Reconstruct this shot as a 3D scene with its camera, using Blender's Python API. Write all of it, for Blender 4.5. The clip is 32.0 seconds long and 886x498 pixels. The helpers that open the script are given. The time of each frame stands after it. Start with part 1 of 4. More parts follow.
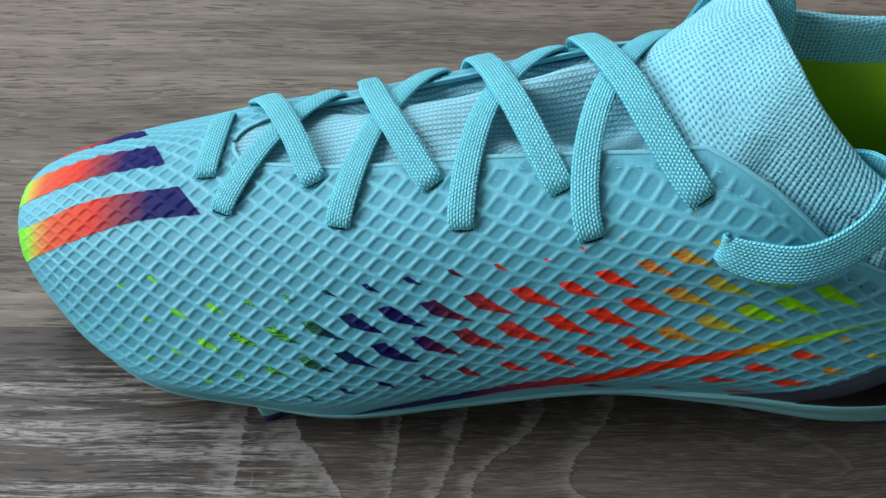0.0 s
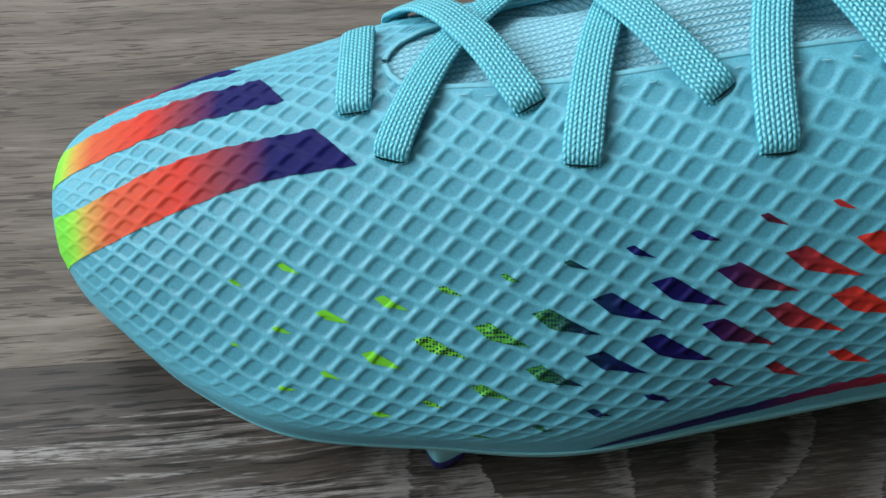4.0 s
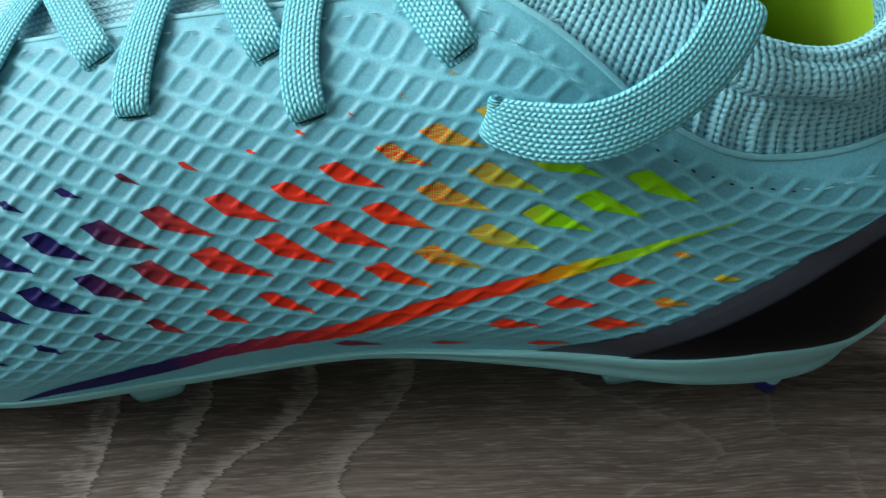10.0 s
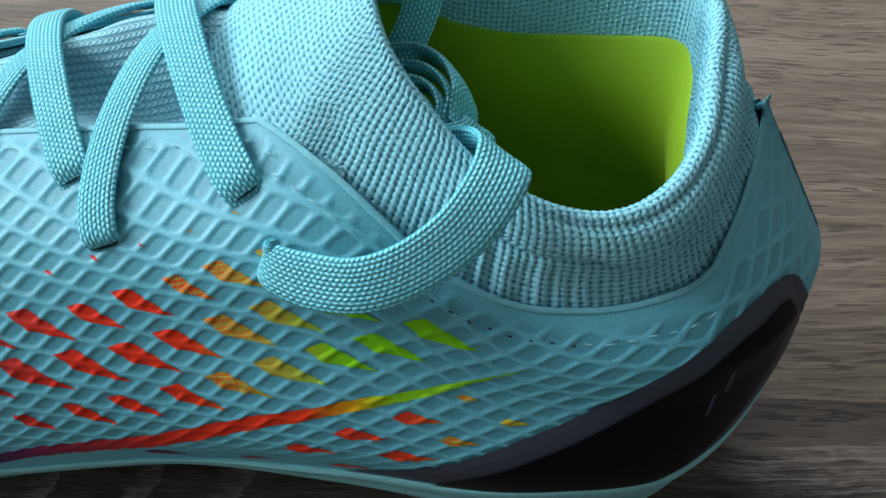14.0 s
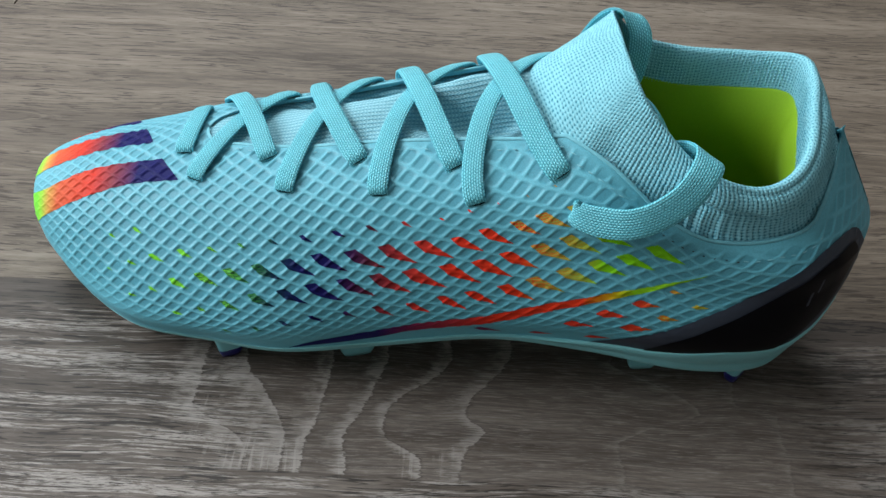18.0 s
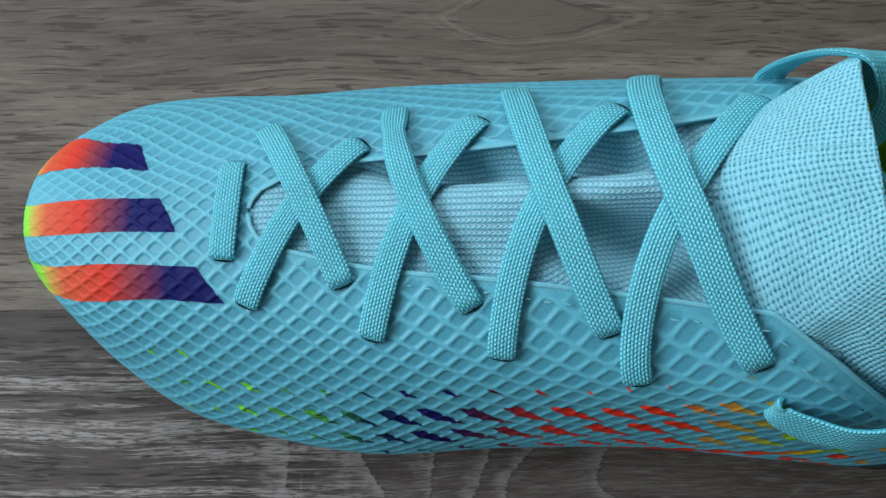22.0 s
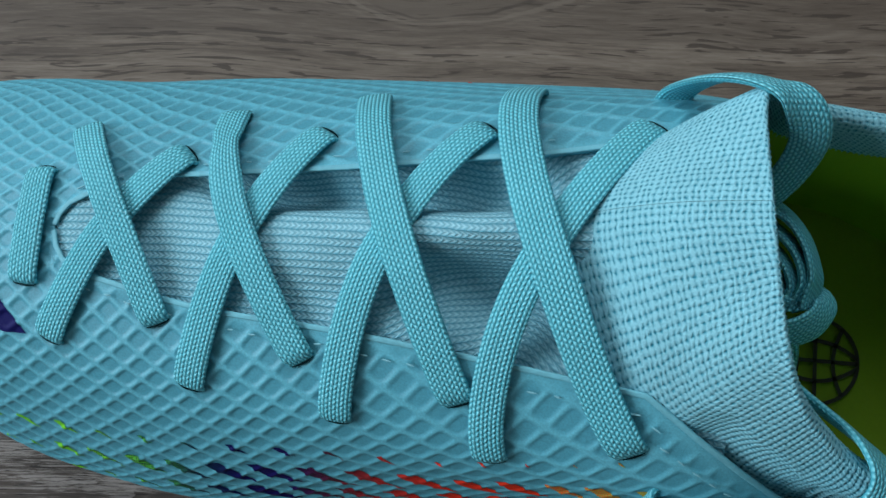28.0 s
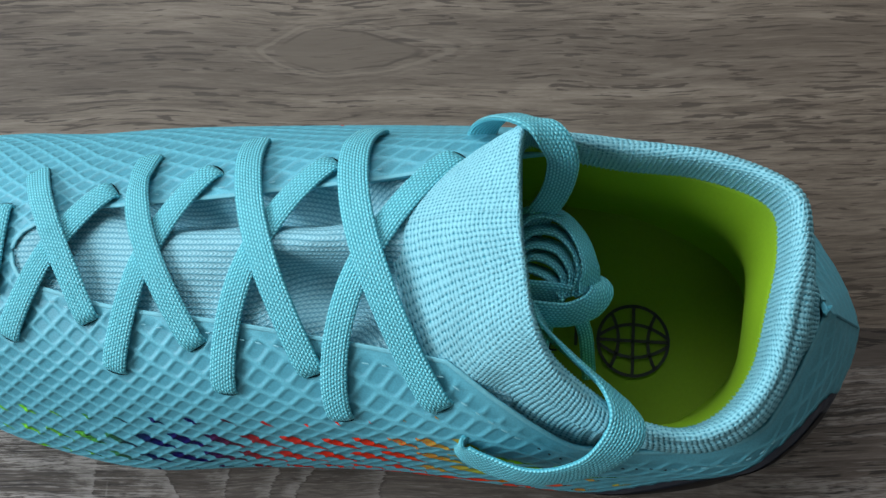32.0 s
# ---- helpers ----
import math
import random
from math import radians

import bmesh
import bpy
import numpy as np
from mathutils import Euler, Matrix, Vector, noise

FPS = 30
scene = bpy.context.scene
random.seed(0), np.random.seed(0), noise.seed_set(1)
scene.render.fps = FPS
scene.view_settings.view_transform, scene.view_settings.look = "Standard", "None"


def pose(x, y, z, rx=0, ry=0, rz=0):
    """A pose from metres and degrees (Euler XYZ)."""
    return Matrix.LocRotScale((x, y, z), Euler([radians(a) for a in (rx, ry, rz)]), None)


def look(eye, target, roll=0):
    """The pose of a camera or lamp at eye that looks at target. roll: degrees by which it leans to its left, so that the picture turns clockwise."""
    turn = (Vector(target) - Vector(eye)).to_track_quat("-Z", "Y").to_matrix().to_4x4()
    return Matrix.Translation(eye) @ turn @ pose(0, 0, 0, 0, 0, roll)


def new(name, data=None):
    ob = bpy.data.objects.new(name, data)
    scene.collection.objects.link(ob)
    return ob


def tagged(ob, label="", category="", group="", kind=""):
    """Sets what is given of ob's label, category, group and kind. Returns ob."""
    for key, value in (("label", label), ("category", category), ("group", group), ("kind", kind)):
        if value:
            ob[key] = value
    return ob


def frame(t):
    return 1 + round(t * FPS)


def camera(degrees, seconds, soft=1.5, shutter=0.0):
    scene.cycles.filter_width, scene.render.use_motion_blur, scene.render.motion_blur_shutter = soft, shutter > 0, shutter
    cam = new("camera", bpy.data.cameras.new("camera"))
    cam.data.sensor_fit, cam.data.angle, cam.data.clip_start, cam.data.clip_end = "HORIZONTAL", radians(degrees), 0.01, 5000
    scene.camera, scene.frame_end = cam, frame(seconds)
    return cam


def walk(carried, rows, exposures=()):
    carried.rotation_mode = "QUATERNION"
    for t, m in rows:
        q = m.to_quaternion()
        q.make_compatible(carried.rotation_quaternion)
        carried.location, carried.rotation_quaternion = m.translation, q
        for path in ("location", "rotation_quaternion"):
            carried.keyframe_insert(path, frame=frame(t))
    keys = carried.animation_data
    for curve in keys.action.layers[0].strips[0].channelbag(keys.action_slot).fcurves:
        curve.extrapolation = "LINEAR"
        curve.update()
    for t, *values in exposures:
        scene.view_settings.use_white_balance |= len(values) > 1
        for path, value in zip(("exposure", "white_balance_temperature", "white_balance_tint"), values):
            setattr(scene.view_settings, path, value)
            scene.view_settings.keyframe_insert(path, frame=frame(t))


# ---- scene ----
cam = camera(50.36, 32.0)
ROWS = [
    (0, -0.01679, -0.18149, 0.22236, 42.409, -1.032, 2.798),
    (0.5, -0.03355, -0.16859, 0.20693, 42.101, -1.335, 2.527),
    (1, -0.05204, -0.15337, 0.18809, 41.530, -1.801, 1.481),
    (1.5, -0.06861, -0.14058, 0.17497, 40.950, -1.757, 0.081),
    (2, -0.08174, -0.13199, 0.16537, 40.685, -1.264, -1.361),
    (2.5, -0.08773, -0.12688, 0.16009, 40.845, -0.958, -2.519),
    (4.5, -0.06859, -0.14654, 0.15557, 45.449, -1.702, -3.242),
    (5, -0.05929, -0.15009, 0.15511, 45.231, -1.647, -2.531),
    (5.5, -0.05058, -0.15125, 0.15667, 45.366, -1.716, -1.925),
    (6, -0.04173, -0.15122, 0.15703, 45.332, -1.712, -1.365),
    (6.5, -0.03170, -0.15161, 0.15893, 45.383, -1.534, -0.877),
    (7, -0.02599, -0.15250, 0.16049, 45.626, -1.519, -0.768),
    (7.5, -0.01827, -0.15218, 0.16273, 45.664, -1.294, -0.593),
    (8, -0.00824, -0.15267, 0.16357, 45.680, -1.127, -0.498),
    (8.5, -0.00014, -0.15305, 0.16533, 45.589, -1.323, -1.033),
    (9, 0.01097, -0.15404, 0.16316, 45.702, -1.218, -1.032),
    (9.5, 0.02027, -0.15442, 0.16254, 45.049, -1.274, -1.086),
    (10, 0.02996, -0.15576, 0.15694, 45.938, -1.445, -0.144),
    (10.5, 0.03680, -0.15614, 0.15080, 46.030, -2.778, 0.515),
    (11, 0.04460, -0.15473, 0.14766, 45.591, -4.009, 1.828),
    (11.5, 0.05070, -0.15126, 0.14878, 44.597, -4.562, 2.667),
    (12, 0.05768, -0.14924, 0.15173, 44.530, -4.460, 3.689),
    (12.5, 0.06403, -0.14623, 0.15196, 44.914, -3.940, 4.027),
    (13, 0.07041, -0.14223, 0.16025, 44.802, -3.237, 4.131),
    (13.5, 0.07360, -0.14163, 0.16706, 45.471, -2.361, 4.288),
    (14, 0.07071, -0.14066, 0.17521, 45.856, -1.798, 4.460),
    (14.5, 0.06118, -0.14330, 0.17936, 46.101, -1.825, 4.344),
    (15, 0.04571, -0.15221, 0.18557, 46.448, -1.287, 4.962),
    (15.5, 0.03266, -0.16429, 0.19217, 46.672, -1.897, 4.788),
    (17.5, 0.01567, -0.23192, 0.23856, 46.521, -2.143, 5.289),
    (18, 0.01309, -0.24264, 0.24497, 46.633, -2.354, 4.989),
    (18.5, 0.01319, -0.23328, 0.26907, 38.666, -1.625, 5.063),
    (19, 0.01833, -0.19347, 0.36696, 25.759, 0.589, 4.143),
    (19.5, 0.02020, -0.13886, 0.40482, 19.795, 1.738, 2.707),
    (20, 0.02507, -0.11389, 0.38861, 17.715, 2.344, 2.018),
    (20.5, 0.02576, -0.10654, 0.37412, 16.679, 2.478, 1.573),
    (21, 0.01528, -0.09231, 0.35092, 15.431, 1.829, 1.632),
    (21.5, -0.00847, -0.06944, 0.31123, 13.950, 0.803, 1.928),
    (22, -0.02905, -0.05396, 0.27209, 12.358, -0.000, 2.511),
    (22.5, -0.04766, -0.04002, 0.24823, 10.973, -0.924, 3.265),
    (23, -0.06044, -0.03026, 0.23082, 9.778, -1.469, 3.930),
    (23.5, -0.06927, -0.02590, 0.21459, 9.094, -1.618, 4.473),
    (24, -0.07359, -0.02251, 0.20279, 8.585, -1.566, 4.833),
    (24.5, -0.07111, -0.02170, 0.19733, 9.009, -1.288, 5.006),
    (25, -0.06251, -0.02021, 0.20214, 8.424, -1.798, 5.424),
    (25.5, -0.05067, -0.02068, 0.20977, 8.214, -1.951, 5.618),
    (27.5, -0.00996, -0.02350, 0.23837, 8.261, -1.284, 5.091),
    (28, 0.00154, -0.02614, 0.24348, 8.668, -0.193, 5.042),
    (28.5, 0.01430, -0.02975, 0.25214, 8.959, 0.344, 4.874),
    (29, 0.02791, -0.03160, 0.25701, 9.203, 1.014, 4.662),
    (29.5, 0.04258, -0.03306, 0.26812, 9.623, 0.990, 4.221),
    (30, 0.06242, -0.03175, 0.27077, 9.705, 1.084, 3.757),
    (30.5, 0.07344, -0.02818, 0.25680, 9.154, 1.251, 3.404),
    (31, 0.07655, -0.02682, 0.24801, 8.720, 1.468, 3.264),
    (31.5, 0.06900, -0.02778, 0.25870, 9.026, 1.762, 3.189),
    (32, 0.04319, -0.03639, 0.29045, 10.508, 2.148, 3.552),
]
EXPOSURES = [(0, -.12, 6500, 10), (2.5, -.3, 6500, 10), (5, -.12, 6600, 10), (7, 0, 6900, 10), (9, .1, 6900, 10), (10.3, .42, 7200, 10), (11.3, .86, 7500, 10), (12.3, .84, 7500, 10), (13.3, .4, 6900, 10), (14.2, .15, 6600, 10), (15.5, 0, 6400, 10),
             (18, 0, 6800, 10), (20, -.03, 6600, 10), (21, -.2, 6700, 10), (22, -.52, 6300, 10), (23, -.68, 6200, 10), (25.5, -.85, 6200, 10), (28, -.75, 6400, 10), (29, -.68, 6500, 10), (30, -.35, 6700, 10), (31, -.15, 6800, 10), (32, -.28, 6600, 10)]
walk(cam, [(t, pose(x, y, z, rx, ry, rz)) for t, x, y, z, rx, ry, rz in ROWS], EXPOSURES)
# world, window light and exposure
world = bpy.data.worlds.new("daylight")
scene.world = world
world.use_nodes = True
sky = world.node_tree.nodes.new("ShaderNodeTexSky")
sky.sky_type, sky.sun_disc, sky.sun_elevation, sky.sun_rotation = "NISHITA", False, radians(40), radians(-30)
world.node_tree.links.new(sky.outputs[0], world.node_tree.nodes["Background"].inputs[0])
world.node_tree.nodes["Background"].inputs[1].default_value = 0.1


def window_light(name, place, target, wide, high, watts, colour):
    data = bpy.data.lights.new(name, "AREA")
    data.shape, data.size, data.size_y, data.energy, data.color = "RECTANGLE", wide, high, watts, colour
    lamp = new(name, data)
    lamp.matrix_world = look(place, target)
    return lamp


window_light("side_window_daylight", (-2.0, 0.0, 1.2), (0.0, 0.0, 0.1), 1.5, 1.4, 79, (0.80, 0.91, 1.0))
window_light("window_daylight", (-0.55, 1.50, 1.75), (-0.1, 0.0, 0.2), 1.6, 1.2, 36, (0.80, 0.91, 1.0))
scene.view_settings.exposure = 0.0


# materials
def material(name, build):
    m = bpy.data.materials.new(name)
    m.use_nodes = True
    t = m.node_tree
    bsdf = t.nodes["Principled BSDF"]

    def node(kind, **values):
        n = t.nodes.new(kind)
        for key, value in values.items():
            if key in n.inputs:
                n.inputs[key].default_value = value
        return n

    build(t, bsdf, node, t.links.new)
    return m


def ramp(node_tree, stops):
    r = node_tree.nodes.new("ShaderNodeValToRGB")
    e = r.color_ramp.elements
    while len(e) < len(stops):
        e.new(0.5)
    for k, (at, colour) in zip(e, stops):
        k.position, k.color = at, (*colour, 1)
    return r


def plain(name, colour, rough=0.6, speck=0.06, scale=900, bump=0.0, metal=0.0, sheen=0.0):
    """A plain surface with fine speckle in colour and relief."""
    def build(t, bsdf, node, link):
        co = node("ShaderNodeTexCoord")
        fine = node("ShaderNodeTexNoise", Scale=scale, Detail=4.0)
        broad = node("ShaderNodeTexNoise", Scale=scale / 25, Detail=3.0)
        link(co.outputs["Object"], fine.inputs["Vector"])
        link(co.outputs["Object"], broad.inputs["Vector"])
        add = node("ShaderNodeMath")
        add.operation = "ADD"
        link(fine.outputs["Fac"], add.inputs[0])
        link(broad.outputs["Fac"], add.inputs[1])
        r = ramp(t, [(0.35, [c * (1 - speck) for c in colour]), (0.65, [min(1, c * (1 + speck)) for c in colour])])
        half = node("ShaderNodeMath")
        half.operation = "MULTIPLY"
        half.inputs[1].default_value = 0.5
        link(add.outputs[0], half.inputs[0])
        link(half.outputs[0], r.inputs[0])
        link(r.outputs[0], bsdf.inputs["Base Color"])
        bsdf.inputs["Roughness"].default_value = rough
        bsdf.inputs["Metallic"].default_value = metal
        if sheen:
            bsdf.inputs["Sheen Weight"].default_value = sheen
        if bump:
            b = node("ShaderNodeBump", Strength=0.5, Distance=bump)
            link(fine.outputs["Fac"], b.inputs["Height"])
            link(b.outputs[0], bsdf.inputs["Normal"])
    return material(name, build)


def woven(name, light, dark, cell, row, bump, style, rough=0.55, fuzz=0.12, warp=0.35, gap=1.0, spec=0.3, centre=0.3):
    """Thread in the uv map, in metres: stitches cell long in columns row wide. style: braid, columns of beads that lean to and fro; knit, columns of
    interlocked v's; pits, smooth ribs parted by short dark pits. warp: how far the thread wanders; gap: how deep the furrow between columns is."""
    def build(t, bsdf, node, link):
        def calc(op, *values):
            n = node("ShaderNodeMath")
            n.operation = op
            for k, value in enumerate(values):
                if isinstance(value, (int, float)):
                    n.inputs[k].default_value = value
                else:
                    link(value, n.inputs[k])
            return n.outputs[0]

        def cloud(scale, detail):
            n = node("ShaderNodeTexNoise", Scale=scale, Detail=detail)
            link(co.outputs["UV"], n.inputs["Vector"])
            return n

        co = node("ShaderNodeTexCoord")
        wander = node("ShaderNodeSeparateColor")
        link(cloud(0.55 / row, 2.0).outputs["Color"], wander.inputs[0])
        sep = node("ShaderNodeSeparateXYZ")
        link(co.outputs["UV"], sep.inputs[0])
        x = calc("ADD", sep.outputs["X"], calc("MULTIPLY", calc("SUBTRACT", wander.outputs[0], 0.5), cell * warp * 2))
        y = calc("ADD", sep.outputs["Y"], calc("MULTIPLY", calc("SUBTRACT", wander.outputs[1], 0.5), row * warp))
        column = calc("DIVIDE", calc("PINGPONG", y, row / 2), row / 2)
        column = calc("POWER", calc("MAXIMUM", column, 0.001), 0.55)
        if style == "braid":
            turn = calc("MODULO", calc("ADD", calc("FLOOR", calc("DIVIDE", y, row)), 400.0), 2.0)
            lean = calc("MULTIPLY", calc("PINGPONG", calc("DIVIDE", y, row), 1.0), 0.30)
            beat = calc("ADD", calc("DIVIDE", x, cell), calc("ADD", calc("MULTIPLY", turn, 0.5), lean))
        else:
            leg = calc("DIVIDE", calc("PINGPONG", calc("ADD", y, row / 2), row / 2), row / 2)
            column = calc("MULTIPLY", column, calc("MULTIPLY_ADD", calc("POWER", leg, 0.5), centre, 1 - centre))
            beat = calc("ADD", calc("DIVIDE", x, cell), calc("MULTIPLY", leg, 0.75 if style == "knit" else 0.12))
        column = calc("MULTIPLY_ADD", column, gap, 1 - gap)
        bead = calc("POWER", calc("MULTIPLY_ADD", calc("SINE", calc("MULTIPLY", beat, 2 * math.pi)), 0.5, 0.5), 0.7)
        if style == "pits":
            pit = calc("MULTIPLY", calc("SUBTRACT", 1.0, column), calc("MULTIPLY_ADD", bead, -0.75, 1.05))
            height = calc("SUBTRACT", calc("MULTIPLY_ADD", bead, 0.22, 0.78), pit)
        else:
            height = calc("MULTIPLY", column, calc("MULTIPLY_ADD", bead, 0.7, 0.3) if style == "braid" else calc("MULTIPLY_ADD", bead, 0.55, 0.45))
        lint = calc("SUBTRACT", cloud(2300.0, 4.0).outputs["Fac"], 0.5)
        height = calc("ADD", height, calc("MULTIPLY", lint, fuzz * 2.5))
        # Height picks the colour too: shade painted into furrows, highlight onto crests.
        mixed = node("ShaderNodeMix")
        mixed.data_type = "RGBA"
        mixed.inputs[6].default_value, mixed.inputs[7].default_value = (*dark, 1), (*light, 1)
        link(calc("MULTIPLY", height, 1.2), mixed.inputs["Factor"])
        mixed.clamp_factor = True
        wear = node("ShaderNodeMapRange")
        wear.inputs["To Min"].default_value, wear.inputs["To Max"].default_value = 0.84, 1.16
        link(cloud(90.0, 4.0).outputs["Fac"], wear.inputs["Value"])
        hsv = node("ShaderNodeHueSaturation")
        link(wear.outputs[0], hsv.inputs["Value"])
        link(mixed.outputs[2], hsv.inputs["Color"])
        link(hsv.outputs[0], bsdf.inputs["Base Color"])
        bsdf.inputs["Roughness"].default_value = rough
        bsdf.inputs["Specular IOR Level"].default_value = spec
        bp = node("ShaderNodeBump", Strength=1.0, Distance=bump)
        link(height, bp.inputs["Height"])
        link(bp.outputs[0], bsdf.inputs["Normal"])
    return material(name, build)


def painted(name, rough=0.5, lines=None, dots=1250.0):
    """Printed ink: the colour runs along the print and is held by the mesh; fine dots roughen it."""
    def build(t, bsdf, node, link):
        a = node("ShaderNodeAttribute")
        a.attribute_name = "ink"
        link(a.outputs["Color"], bsdf.inputs["Base Color"])
        if lines:
            co = node("ShaderNodeTexCoord")
            w = node("ShaderNodeTexVoronoi", Scale=dots, Randomness=0.0)
            link(co.outputs["Object"], w.inputs["Vector"])
            m = node("ShaderNodeMix")
            m.data_type = "RGBA"
            m.inputs[7].default_value = (*lines, 1)
            r = ramp(t, [(0.38, (.95, .95, .95)), (0.50, (0, 0, 0))])
            link(w.outputs["Distance"], r.inputs[0])
            link(r.outputs[0], m.inputs["Factor"])
            link(a.outputs["Color"], m.inputs[6])
            link(m.outputs[2], bsdf.inputs["Base Color"])
        bsdf.inputs["Roughness"].default_value = rough
        bsdf.inputs["Specular IOR Level"].default_value = 0.10
        n = node("ShaderNodeTexNoise", Scale=2500.0)
        b = node("ShaderNodeBump", Strength=0.2, Distance=0.0001)
        link(n.outputs["Fac"], b.inputs["Height"])
        link(b.outputs[0], bsdf.inputs["Normal"])
    return material(name, build)


def wood(name, tones, pore_tone, pores_from, streak=None, bands=(), knots=(), strips=()):
    """Printed oak, in metres along and across the board: long grain, short dark pores, pale brushed streaks, cathedral bands with a sharp
    ragged edge, knots and darker strips."""
    def build(t, bsdf, node, link):
        co = node("ShaderNodeTexCoord")
        bend = node("ShaderNodeTexNoise", Scale=9.0, Detail=2.0)
        link(co.outputs["Object"], bend.inputs["Vector"])
        off = node("ShaderNodeVectorMath")
        off.operation = "MULTIPLY_ADD"
        link(bend.outputs["Color"], off.inputs[0])
        off.inputs[1].default_value, off.inputs[2].default_value = (0.02, 0.014, 0.0), (-0.01, -0.007, 0.0)
        warped = node("ShaderNodeVectorMath")
        warped.operation = "ADD"
        link(co.outputs["Object"], warped.inputs[0])
        link(off.outputs[0], warped.inputs[1])

        def grain(sx, sy, detail=4.0, rough=0.6, warp=0.0, shift=0.0):
            m = node("ShaderNodeMapping")
            m.inputs["Scale"].default_value = (sx, sy, 1)
            m.inputs["Location"].default_value = (shift, shift * 1.7, shift)
            link(warped.outputs[0], m.inputs["Vector"])
            n = node("ShaderNodeTexNoise", Scale=1.0, Detail=detail, Roughness=rough, Distortion=warp)
            link(m.outputs[0], n.inputs["Vector"])
            return n.outputs["Fac"]

        def calc(op, *values):
            n = node("ShaderNodeMath")
            n.operation = op
            for k, value in enumerate(values):
                if isinstance(value, (int, float)):
                    n.inputs[k].default_value = value
                else:
                    link(value, n.inputs[k])
            return n.outputs[0]

        def mask(value, low, high):
            n = node("ShaderNodeMapRange")
            n.inputs["From Min"].default_value, n.inputs["From Max"].default_value = low, high
            n.interpolation_type = "SMOOTHSTEP"
            link(value, n.inputs["Value"])
            return n.outputs[0]

        def mix(factor, below, above, how="MIX"):
            n = node("ShaderNodeMix")
            n.data_type, n.blend_type = "RGBA", how
            link(factor, n.inputs["Factor"])
            link(below, n.inputs[6])
            if isinstance(above, tuple):
                n.inputs[7].default_value = (*above, 1)
            else:
                link(above, n.inputs[7])
            return n.outputs[2]

        place = node("ShaderNodeSeparateXYZ")
        link(co.outputs["Object"], place.inputs[0])
        x, y = place.outputs["X"], place.outputs["Y"]
        broad, mid_, fine = grain(3.5, 40, 3, 0.55, 0.9), grain(22, 300, 4, 0.65, 0.5, 3.1), grain(95, 1500, 3, 0.75, 0.2, 7.7)
        total = calc("MULTIPLY_ADD", mid_, 0.40, calc("MULTIPLY_ADD", fine, 0.35, calc("MULTIPLY", broad, 0.45)))
        base = ramp(t, [(0.46, tones[0]), (0.57, tones[1]), (0.65, tones[2]), (0.75, tones[3])])
        link(total, base.inputs[0])
        colour = base.outputs[0]
        for low, high, deep in strips:
            rag = calc("ADD", y, calc("MULTIPLY", calc("SUBTRACT", grain(14, 90, 3, 0.6, 0.4, 4.0), 0.5), 0.012))
            colour = mix(calc("MULTIPLY", calc("MULTIPLY", mask(rag, low - 0.002, low + 0.002), mask(rag, high + 0.002, high - 0.002)), deep), colour, tones[0])
        crowd = calc("MULTIPLY_ADD", grain(9, 60, 2, 0.5, 0.0, 5.0), 0.30, grain(75, 1000, 2, 0.5, 0.5, 1.3))
        pores = mask(crowd, pores_from, pores_from + 0.05)
        calm = None
        pale = None
        if bands:
            inside = calc("MULTIPLY", mask(y, -0.0848, -0.0838), mask(x, -0.100, -0.080))
            inside = calc("MULTIPLY", inside, mask(x, 0.135, 0.105))
            calm = calc("SUBTRACT", 1.0, calc("MULTIPLY", inside, mask(calc("ADD", x, calc("MULTIPLY", y, 0.4)), -0.082, -0.062)))
            fray = calc("MULTIPLY", calc("SUBTRACT", grain(20, 1300, 3, 0.7, 0.0, 4.4), 0.5), 0.0042)
            sway = calc("MULTIPLY", calc("SUBTRACT", grain(60, 110, 2, 0.5, 0.0, 6.4), 0.5), 0.0030)
            hatch = calc("MULTIPLY_ADD", grain(130, 2300, 3, 0.7, 0.0, 9.0), 0.75, calc("MULTIPLY", grain(150, 190, 2, 0.6, 0.4, 2.9), 0.45))
            upright = mask(grain(760, 30, 2, 0.5, 0.1, 11.0), 0.56, 0.66)
            low_part = mask(y, -0.066, -0.080)
            for edge, wide, strength in bands:
                top, foot = edge[0][1], edge[-1][1]
                r = ramp(t, [((yy - foot) / (top - foot), ((xx + 0.2) / 0.4,) * 3) for xx, yy in reversed(edge)])
                r.color_ramp.interpolation = "CARDINAL"
                span = node("ShaderNodeMapRange")
                span.inputs["From Min"].default_value, span.inputs["From Max"].default_value = foot, top
                link(y, span.inputs["Value"])
                link(span.outputs[0], r.inputs[0])
                line = calc("ADD", calc("MULTIPLY_ADD", r.outputs[0], 0.4, -0.2), calc("ADD", fray, sway))
                d = calc("SUBTRACT", line, x)
                thick = calc("MULTIPLY_ADD", calc("DIVIDE", d, wide), -0.20, calc("MULTIPLY_ADD", calc("MULTIPLY", upright, low_part), 0.10, hatch))
                part = calc("MULTIPLY", mask(d, 0.0, 0.0003), mask(thick, 0.41, 0.66))
                part = calc("MULTIPLY", part, calc("MULTIPLY", mask(d, wide * 2.2, wide * 0.8), strength))
                pale = part if pale is None else calc("MAXIMUM", pale, part)
                rim = calc("MULTIPLY", calc("MULTIPLY", mask(d, -0.0009, -0.0002), mask(d, 0.0005, 0.0)), calc("MULTIPLY", inside, 0.55 * strength))
                colour = mix(rim, colour, tones[0])
            comb = calc("MULTIPLY", mask(grain(900, 14, 2, 0.5, 0.0, 3.3), 0.57, 0.66), calc("MULTIPLY", mask(x, -0.0840, -0.0822), mask(x, -0.0705, -0.0722)))
